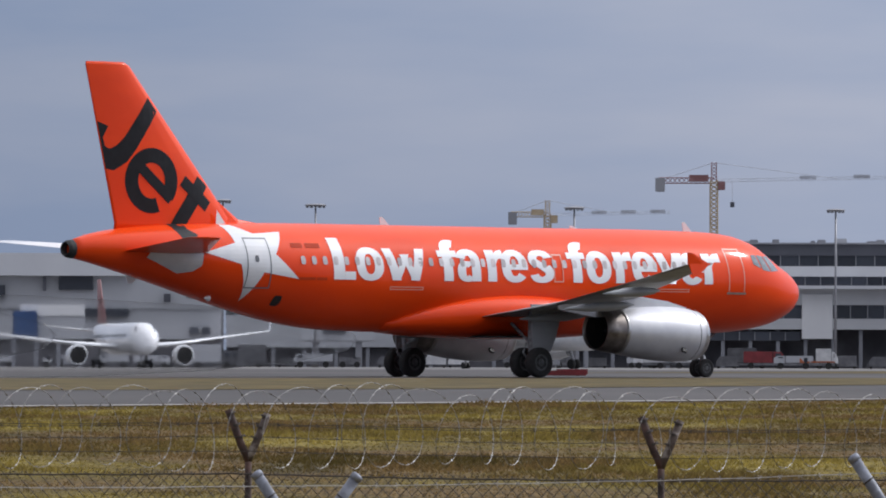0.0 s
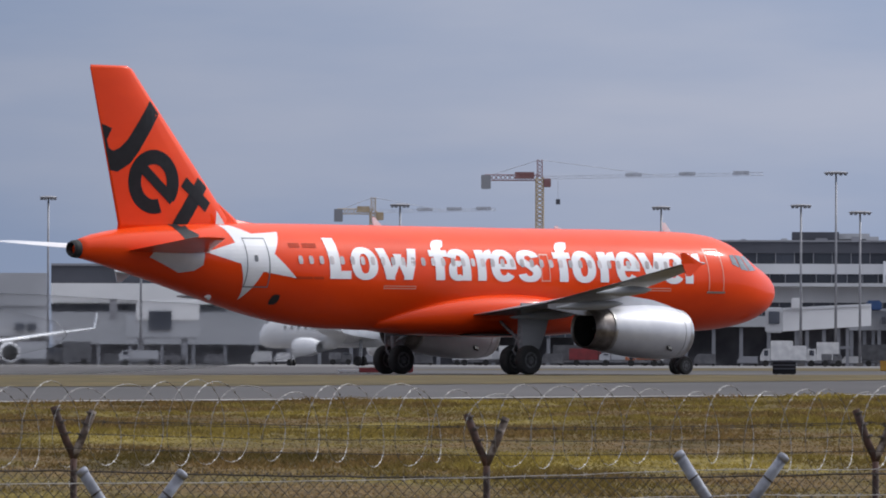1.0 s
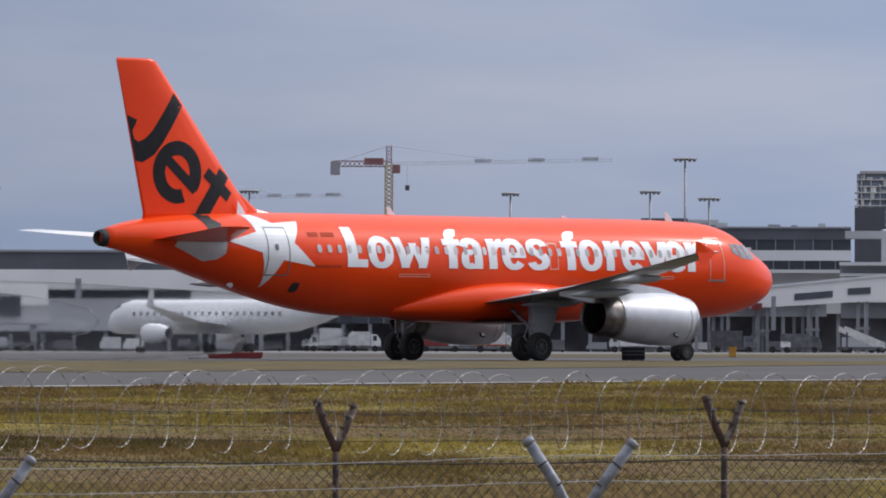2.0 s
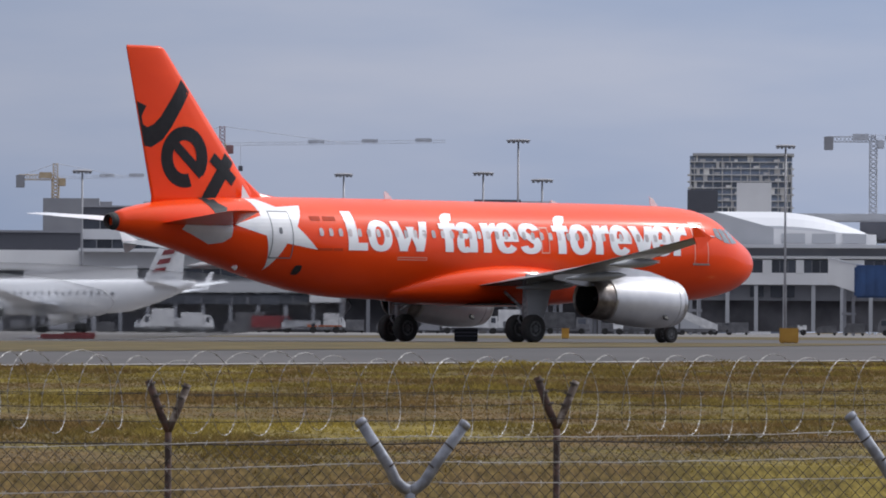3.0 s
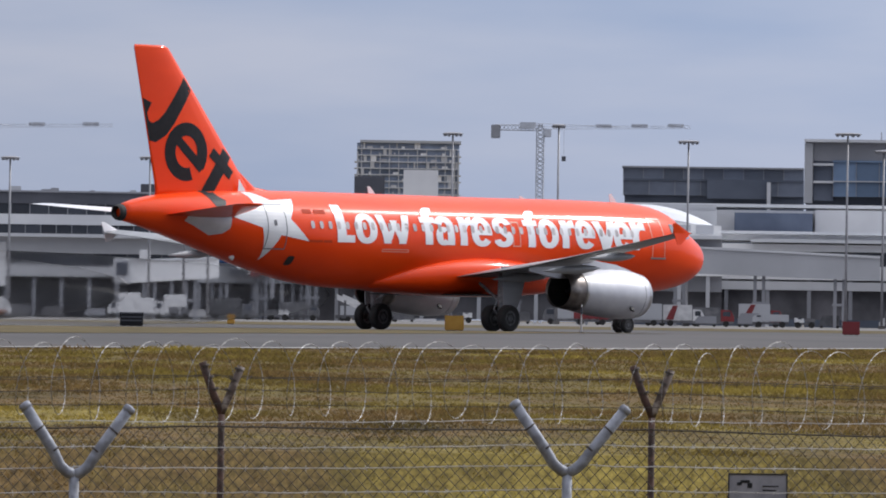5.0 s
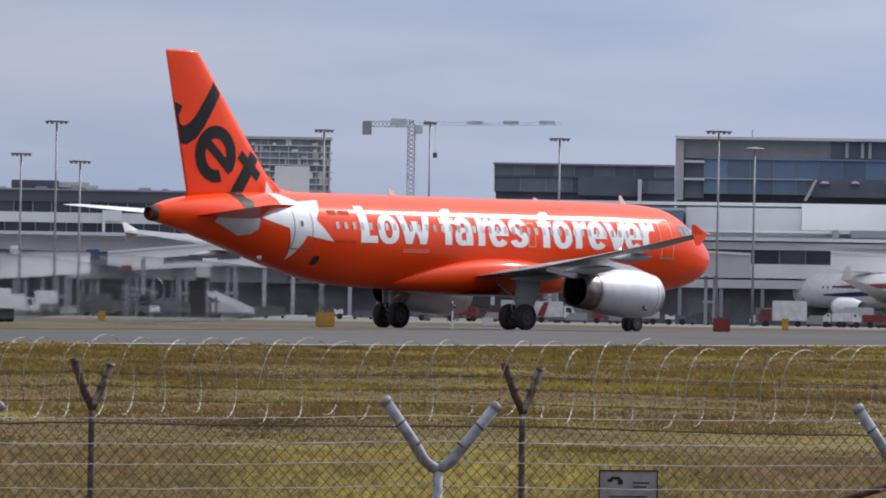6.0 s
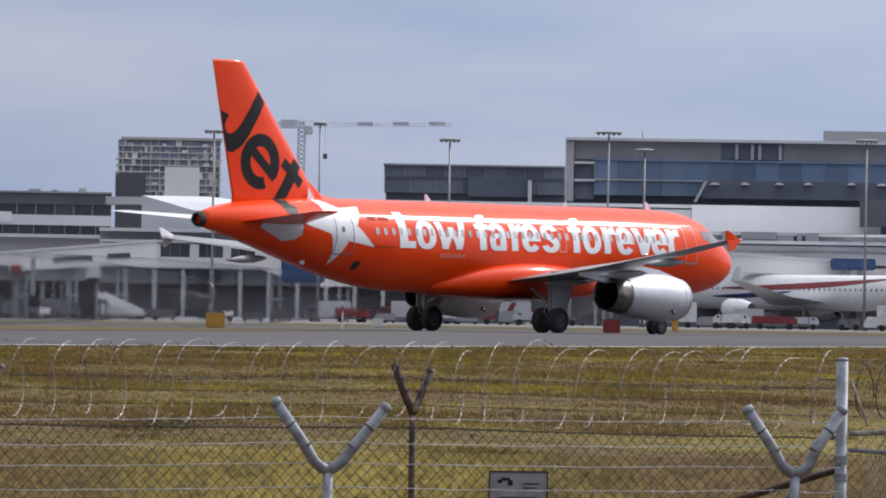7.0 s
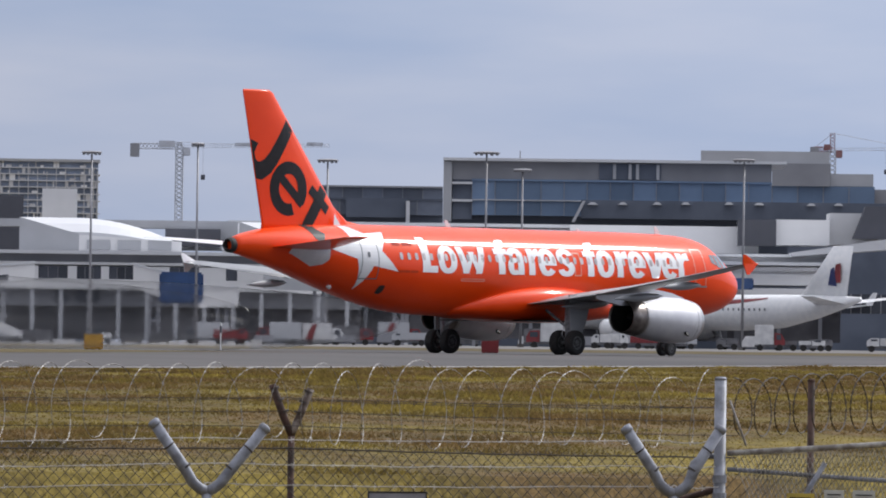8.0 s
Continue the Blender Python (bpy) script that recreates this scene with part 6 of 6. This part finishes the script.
def parked_jet(name, label, az, dist, turn, length, radius, body_mat, fin_mat, wing_mat, stripe=None, gear=1.9, fin_height=6.5, engine=1.2):
    """A simple airliner: x forward from the nose."""
    jet = thing(name, label, "aeroplane", spot(az, dist, turn))
    zc = gear + radius
    st = [(0, 0.06, -0.5), (-0.3, 0.45, -0.42), (-1.0, 0.72, -0.25), (-2.2, 0.9, -0.1), (-3.6, 0.99, 0), (-5, 1, 0), (-length * 0.62, 1, 0), (-length * 0.75, 0.92, 0.1), (-length * 0.86, 0.66, 0.36), (-length * 0.95, 0.34, 0.62), (-length, 0.12, 0.78)]
    rings = [[(x, radius * r * math.cos(a), zc + radius * (d + r * math.sin(a))) for a in (k * math.tau / 28 for k in range(28))] for x, r, d in st]
    body = part("fuselage", loft(rings), body_mat, jet, smooth=True)
    fin = part("tail_fin", wing_body([(-length * 0.80, 0, zc + radius * 0.8, length * 0.155), (-length * 0.91, 0, zc + radius + fin_height, length * 0.065)], 0.09, "y"), fin_mat, jet, smooth=True)
    span = length * 0.46
    for s in (1, -1):
        part("wing", wing_body([(-length * 0.31, s * radius * 0.6, zc - radius * 0.55, length * 0.2), (-length * 0.42, s * span * 0.37, zc - radius * 0.25, length * 0.105), (-length * 0.60, s * span, zc + radius * 0.55, length * 0.035)], 0.11), wing_mat, jet, smooth=True)
        part("winglet", loft([[(-length * 0.60, s * span, zc + radius * 0.55), (-length * 0.63, s * span, zc + radius * 0.55), (-length * 0.63, s * (span + 0.06), zc + radius * 0.55), (-length * 0.60, s * (span + 0.06), zc + radius * 0.55)], [(-length * 0.625, s * (span + 0.5), zc + radius * 0.55 + 2.0), (-length * 0.64, s * (span + 0.5), zc + radius * 0.55 + 2.0), (-length * 0.64, s * (span + 0.54), zc + radius * 0.55 + 2.0), (-length * 0.625, s * (span + 0.54), zc + radius * 0.55 + 2.0)]]), wing_mat, jet)
        part("stabiliser", wing_body([(-length * 0.86, s * 0.5, zc + radius * 0.5, length * 0.1), (-length * 0.95, s * length * 0.16, zc + radius * 0.9, length * 0.04)], 0.09), wing_mat, jet, smooth=True)
        e = part("engine", lathe([(0.0, engine * 0.82), (0.15, engine * 0.92), (-0.6, engine * 1.05), (-engine * 2.0, engine), (-engine * 3.4, engine * 0.62)], 22, caps=(False, False)), body_mat, jet, smooth=True)
        e.matrix_basis = pose(-length * 0.30, s * span * 0.34, zc - radius * 0.55 - engine * 0.75)
        part("intake", lathe([(-0.5, engine * 0.84), (-0.5, 0.1), (-0.2, 0.02)], 18, caps=(False, True)), SOOT_SHADE, e)
        for o in (-0.4, 0.4):
            part("main_wheel", lathe([(-0.2, 0.25), (-0.22, 0.5), (-0.12, 0.58), (0.12, 0.58), (0.22, 0.5), (0.2, 0.25)], 14, "y"), RUBBER, jet).matrix_basis = pose(-length * 0.48, s * radius * 1.7 + o, 0.58)
        part("main_leg", tube([(-length * 0.48, s * radius * 1.7, 0.6), (-length * 0.47, s * radius * 1.4, zc - radius * 0.4)], 0.2, 8), STRUT, jet)
        part("nose_wheel", lathe([(-0.12, 0.2), (-0.14, 0.38), (0.14, 0.38), (0.12, 0.2)], 12, "y"), RUBBER, jet).matrix_basis = pose(-length * 0.12, s * 0.3, 0.38)
    part("nose_leg", tube([(-length * 0.12, 0, 0.4), (-length * 0.12, 0, zc - radius * 0.8)], 0.14, 8), STRUT, jet)
    for k in range(int(length * 0.62 / 1.1)):
        x = -length * 0.14 - k * 1.1
        for s in (1, -1):
            if k == 0 and s == 1:
                w = part("window", boxes((-0.14, -0.03, -0.2, 0.14, 0.03, 0.2)), LINE_DARK, body)
                me = w.data
                w.matrix_basis = pose(x, s * radius * 0.985, zc + radius * 0.18)
            else:
                piece("window", me, body, pose(x, s * radius * 0.985, zc + radius * 0.18))
    part("cockpit_window", loft([[(-1.7, s * radius * 0.62, zc + radius * h) for s, h in ((-1, 0.42), (1, 0.42), (1, 0.40), (-1, 0.40))], [(-2.5, s * radius * 0.66, zc + radius * h) for s, h in ((-1, 0.72), (1, 0.72), (1, 0.45), (-1, 0.45))]]), GLASS, body)
    if stripe:
        for mat, x0, x1, z0, z1, tw in stripe:
            # a swept ribbon down each side of the body
            for s in (1, -1):
                bm = bmesh.new()
                rows = []
                for k in range(13):
                    q = k / 12
                    x = x0 + (x1 - x0) * q
                    zz = z0 + (z1 - z0) * q * q
                    w = tw * math.sin(math.pi * min(max(q, 0.03), 0.97)) ** 0.6
                    rows.append([bm.verts.new((x, s * radius * math.sqrt(max(0.03, 1 - h * h)) * 1.012, zc + radius * h)) for h in (zz - w / 2, zz - w / 4, zz, zz + w / 4, zz + w / 2)])
                for a, c in zip(rows, rows[1:]):
                    for h in range(4):
                        bm.faces.new((a[h], c[h], c[h + 1], a[h + 1]))
                part("stripe", bm, mat, body)
    return jet


def parked_aircraft():
    wide = parked_jet("parked_airliner", "white wide-body airliner with blue and red side stripes, parked", 11.98, 1065, 180 - 44 + 11.98, 63.7, 2.82, WHITE_PAINT, WHITE_PAINT, WHITE_PAINT, [(RED_PAINT, -11, -46, 0.22, 0.80, 0.34), (DEEP_BLUE, -9, -26, -0.25, 0.05, 0.26)], gear=3.0, fin_height=7.6, engine=1.55)
    wide.matrix_basis = spot(10.86, 1105, 180 - 55 + 10.86)
    # emblem on its fin: blue and red blades
    for s in (1, -1):
        for mat, pts in ((DEEP_BLUE, [(-57.4, 10.2), (-59.2, 10.0), (-58.6, 13.0), (-57.9, 12.6)]), (RED_PAINT, [(-58.6, 10.6), (-60.0, 10.5), (-60.0, 13.6), (-58.9, 13.4)])):
            bm = bmesh.new()
            bm.faces.new([bm.verts.new((x, s * 0.5, z)) for x, z in pts])
            part("fin_emblem", bm, mat, wide)
    narrow = parked_jet("parked_airliner", "white narrow-body airliner with a red-marked fin, parked", 2.2, 800, 180 + 8, 39.5, 1.9, WHITE_PAINT, WHITE_PAINT, WHITE_PAINT, gear=2.1, fin_height=6.7, engine=1.05)
    narrow.matrix_basis = spot(-0.05, 800, 135)
    for s in (1, -1):
        for k in range(5):
            bm = bmesh.new()
            x0, z0 = -33.4 - k * 0.72, 6.6 + k * 1.05
            bm.faces.new([bm.verts.new(p) for p in ((x0, s * 0.42, z0), (x0 - 1.9, s * 0.42, z0 + 0.2), (x0 - 2.2, s * 0.36, z0 + 0.8), (x0 - 0.4, s * 0.36, z0 + 0.6))])
            part("fin_bar", bm, RED_PAINT, narrow, "red bar of fin marking")
    nose_on = parked_jet("parked_airliner", "white airliner with a beige belly, parked at the annex", -2.55, 900, 0, 44.5, 2.0, WHITE_PAINT, CRANE_RED, WHITE_PAINT, gear=1.7, fin_height=6, engine=1.3)
    nose_on.matrix_basis = spot(-2.45, 880, -81)


DEEP_BLUE = material("deep_blue_paint", (0.02, 0.03, 0.13), 0.4, second=(0.016, 0.024, 0.10), scale=0.5)

# ---- vehicles and airfield furniture ----


def vehicle(name, label, az, dist, length, height, body_mat, box_mat=None, turn=0.0, stripe=None, cab=0.28):
    """A service vehicle: chassis, cab with windows, load body, wheels."""
    v = thing(name, label, "vehicle", spot(az, dist, turn), "apron vehicles")
    w = 2.2
    part("chassis", boxes((-length / 2, -w / 2, 0.45, length / 2, w / 2, 0.8), bevel=0.05), CAR_GREY, v)
    c0 = length / 2 - length * cab
    part("cab", loft([[(c0, y, 0.8) for y in (-w / 2, w / 2)] + [(c0, y, min(height, 2.5)) for y in (w / 2, -w / 2)], [(length / 2 - 0.5, y, 0.8) for y in (-w / 2, w / 2)] + [(length / 2 - 0.5, y, min(height, 2.4)) for y in (w / 2 - 0.1, 0.1 - w / 2)], [(length / 2, y, 0.8) for y in (-w / 2, w / 2)] + [(length / 2, y, 1.5) for y in (w / 2 - 0.1, 0.1 - w / 2)]]), body_mat, v)
    part("cab_window", boxes((c0 + 0.25, -w / 2 - 0.03, 1.5, length / 2 - 0.55, w / 2 + 0.03, min(height, 2.4) - 0.15), bevel=0.05), GLASS, v)
    if box_mat:
        part("load_body", boxes((-length / 2, -w / 2 - 0.05, 0.85, c0 - 0.1, w / 2 + 0.05, height), bevel=0.06), box_mat, v)
    if stripe:
        part("side_panel", loft([[(-length / 2 + 0.4, y, 0.95), (-length / 2 + 1.5, y, 0.95), (c0 - 2.2, y, height - 0.1), (c0 - 2.9, y, height - 0.1)] for y in (-w / 2 - 0.12, -w / 2 - 0.06)]), stripe, v)
    for x in (-length * 0.32, length * 0.33):
        for s in (1, -1):
            part("wheel", lathe([(-0.14, 0.2), (-0.15, 0.38), (-0.1, 0.45), (0.1, 0.45), (0.15, 0.38), (0.14, 0.2)], 14, "y"), RUBBER, v).matrix_basis = pose(x, s * (w / 2 - 0.1), 0.45)
    return v


def steps_truck(az, dist, turn=0.0):
    v = thing("boarding_stairs", "white mobile boarding stairs on the apron", "boarding stairs", spot(az, dist, turn), "apron vehicles")
    part("base", boxes((-3.2, -1, 0.4, 2.6, 1, 0.9), bevel=0.05), CAR_GREY, v)
    for s in (-1, 1):
        part("side_panel", loft([[(-3.0, s * 0.95 + o, z) for o, z in ((0, 3.9), (0.08, 3.9), (0.08, 3.1), (0, 3.1))], [(2.8, s * 0.95 + o, z) for o, z in ((0, 1.5), (0.08, 1.5), (0.08, 0.6), (0, 0.6))]]), CAR_WHITE, v)
    for k in range(12):
        part("step", boxes((-2.8 + k * 0.46, -0.9, 3.0 - k * 0.2, -2.35 + k * 0.46, 0.9, 3.06 - k * 0.2)), CAR_GREY, v)
    part("support", boxes((-2.8, -0.8, 0.9, -2.5, 0.8, 3.0)), CAR_GREY, v)
    for x in (-2.2, 1.8):
        for s in (1, -1):
            part("wheel", lathe([(-0.12, 0.15), (-0.13, 0.36), (0.13, 0.36), (0.12, 0.15)], 12, "y"), RUBBER, v).matrix_basis = pose(x, s * 0.95, 0.36)


def dolly(az, dist, mat, h):
    v = thing("baggage_dolly", "baggage container on a low dolly", "baggage dolly", spot(az, dist), "apron vehicles")
    part("deck", boxes((-1.7, -0.8, 0.35, 1.7, 0.8, 0.5)), CAR_GREY, v)
    part("container", loft([[(-1.5, y, 0.5), (1.5, y, 0.5), (1.5, y, h), (-1.0, y, h), (-1.5, y, h * 0.6)] for y in (-0.75, 0.75)]), mat, v)
    for x in (-1.2, 1.2):
        for s in (1, -1):
            part("wheel", lathe([(-0.08, 0.05), (-0.08, 0.22), (0.08, 0.22), (0.08, 0.05)], 10, "y"), RUBBER, v).matrix_basis = pose(x, s * 0.7, 0.22)


def apron_traffic():
    vehicle("catering_truck", "white high-lift catering truck with a red panel", 8.87, 1000, 6.0, 3.1, CAR_WHITE, CAR_WHITE, 0, RED_PAINT)
    vehicle("catering_truck", "white catering truck with red tail and cab", 8.50, 990, 6.5, 3.2, RED_PAINT, WALL_GREY, 180, RED_PAINT)
    vehicle("catering_truck", "white box truck with a red corner panel", 9.51, 1000, 6.5, 3.4, RED_PAINT, WALL_GREY, 0, RED_PAINT)
    vehicle("tow_tug", "low dark red apron tug", 8.10, 990, 5, 2.2, RED_PAINT, RED_PAINT)
    vehicle("box_truck", "dark red box truck by the terminal", 9.09, 1010, 7, 2.8, RED_PAINT, CAR_GREY)
    vehicle("catering_truck", "white catering truck with a slanted red panel", 10.76, 985, 7.0, 3.7, RED_PAINT, CAR_WHITE, 180, RED_PAINT)
    vehicle("van", "white service van before the parked airliner", 11.18, 970, 2.8, 2.0, CAR_WHITE, CAR_WHITE, 180, None, 0.4)
    vehicle("van", "white service van beside the engine", 11.32, 975, 2.9, 2.1, CAR_WHITE, CAR_WHITE, 0, None, 0.4)
    vehicle("cargo_loader", "red low cargo loader under the wing", 11.61, 985, 6.5, 1.9, RED_PAINT, RED_PAINT)
    vehicle("catering_truck", "red truck with a raised white body", 12.58, 960, 4.2, 3.6, RED_PAINT, CAR_WHITE, 0, None, 0.35)
    vehicle("car", "white apron car on the tarmac", 12.93, 940, 3.6, 1.4, CAR_WHITE, CAR_WHITE, 0, None, 0.5)
    vehicle("car", "white apron utility beside the grass", 13.50, 940, 3.8, 1.9, CAR_WHITE, CAR_WHITE, 180, None, 0.45)
    vehicle("fire_tender", "dark red service truck under the terminal", 2.67, 1000, 6.0, 2.5, RED_PAINT, RED_PAINT)
    vehicle("box_truck", "white box van beside a light mast", 3.19, 990, 3.2, 2.9, CAR_WHITE, CAR_WHITE)
    vehicle("tow_tug", "dull orange low flatbed tug", 3.11, 900, 4.6, 1.05, ORANGE_DULL, ORANGE_DULL, 180)
    for az, h in ((4.22, 3.6), (4.42, 2.9), (4.60, 3.4), (1.72, 3.3), (2.05, 2.8)):
        vehicle("catering_truck", "white box truck parked under a jet bridge", az, 965, 4.6, h, CAR_WHITE, CAR_WHITE, 180 if h > 3 else 0, None, 0.3)
    steps_truck(6.16, 990, 0)
    steps_truck(6.21, 985, 0)
    rnd = random.Random(21)
    # the row of small equipment under the terminals
    for k in range(58):
        az = -3.6 + 17.0 * k / 58 + rnd.uniform(-0.12, 0.12)
        d = rnd.uniform(955, 1050)
        pick = rnd.random()
        if pick < 0.4:
            dolly(az, d, rnd.choice((CAR_WHITE, WALL_MID, CAR_GREY, CAR_GREY)), rnd.uniform(1.3, 2.1))
        elif pick < 0.62:
            vehicle("tow_tug", "small grey baggage tug on the apron", az, d, rnd.uniform(2.8, 3.6), rnd.uniform(1.3, 1.9), rnd.choice((CAR_GREY, CAR_WHITE, CAR_GREY)), CAR_GREY, rnd.choice((0, 180)), None, 0.45)
        elif pick < 0.82:
            vehicle("van", "pale service van by the terminal", az, d, rnd.uniform(4.2, 5.5), rnd.uniform(1.8, 2.3), WALL_GREY, WALL_GREY, rnd.choice((0, 180)))
        else:
            vehicle("box_truck", "grey service truck by the terminal", az, d, rnd.uniform(5.5, 7.5), rnd.uniform(2.6, 3.4), CAR_GREY, rnd.choice((WALL_GREY, CAR_GREY)), rnd.choice((0, 180)))


def marker_box(name, label, rect, dist, az, mat, legs=False, thick=0.5, face=None):
    """A low airfield sign: a box with a rim on low feet."""
    x0, z0, x1, z1 = rect
    b = thing(name, label, "airfield sign", spot(az, dist))
    part("box", boxes((x0, 0, 0.03, x1, thick, z1), bevel=0.03), mat, b)
    part("rim", boxes((x0 - 0.01, -0.01, z1 - 0.05, x1 + 0.01, thick + 0.01, z1 + 0.01)), face or mat, b)
    n = 3
    for k in range(n):
        x = x0 + (x1 - x0) * (k + 0.5) / n
        part("foot", boxes((x - 0.05, 0.1, 0, x + 0.05, thick - 0.1, 0.03)), CAR_GREY, b)
    if face:
        for q in (0.35, 0.65):
            part("band", boxes((x0 + 0.03, -0.02, 0.1 + (z1 - 0.1) * q - 0.04, x1 - 0.03, 0.0, 0.1 + (z1 - 0.1) * q + 0.02)), face, b)


def airfield_signs():
    marker_box("airfield_sign", "yellow box-shaped airfield sign on the grass", (-0.39, 0.07, 0.44, 0.66), 300, 6.96, YELLOW_PAINT)
    marker_box("airfield_sign", "black louvred airfield sign on short feet", (-0.52, 0.04, 0.46, 0.59), 290, 4.29, DECAL_DARK, face=WALL_DARK)
    marker_box("airfield_sign", "red airfield sign board with pale marks", (-0.32, 0.12, 0.54, 0.68), 345, 10.24, RED_PAINT, face=None)
    marker_box("airfield_sign", "long low red runway sign board", (-0.93, 0.01, 1.40, 0.23), 300, 0.93, RED_PAINT)
    marker_box("airfield_sign", "low white runway board end", (0.15, 0.00, 1.06, 0.15), 300, 0.55, CAR_WHITE)
    marker_box("airfield_sign", "long low red board beside the taxiway", (-5.20, 0.00, -3.72, 0.28), 330, 1.85, RED_PAINT)
    marker_box("airfield_sign", "small yellow taxiway marker", (-7.07, 0.42, -6.61, 0.81), 480, 11.6, YELLOW_PAINT)
    marker_box("airfield_sign", "small yellow marker on the far pavement", (-4.56, 0.26, -4.11, 0.64), 420, 5.7, YELLOW_PAINT)
    marker_box("airfield_sign", "pale low marker on the pavement", (-0.23, 0.31, 0.45, 0.55), 420, 8.3, CAR_WHITE)
    b = thing("marker_post", "thin white and black striped marker post", "marker post", spot(8.02, 300))
    part("post", tube([(0, 0, 0), (0, 0, 1.25)], 0.035, 8), CAR_WHITE, b)
    part("band", tube([(0, 0, 0.81), (0, 0, 1.11)], 0.04, 8), WALL_DARK, b)
    part("foot", boxes((-0.1, -0.1, 0, 0.1, 0.1, 0.06)), WALL_MID, b)


terminal_left()
terminal_low()
terminal_dark()
terminal_vaulted()
terminal_long()
bridges()
office_block()
apartment_tower()
cranes()
masts()
parked_aircraft()
apron_traffic()
airfield_signs()


def motions():
    turn = pose(0, 0, 0, 0, 0, HEADING)
    go = turn @ Vector((1, 0, 0))
    walk(JET, [(t, pose(START[0] + s * go.x, START[1] + s * go.y, 0, 0, 0, HEADING)) for t, s in PATH])
    ts, ss = [p[0] for p in PATH], [p[1] for p in PATH]
    for ob, radius in WHEELS:
        place = ob.matrix_basis.translation.copy()
        walk(ob, [(k / 30, Matrix.Translation(place) @ Matrix.Rotation(smooth_curve(ts, ss, k / 30) / radius, 4, "Y")) for k in range(241)])


motions()
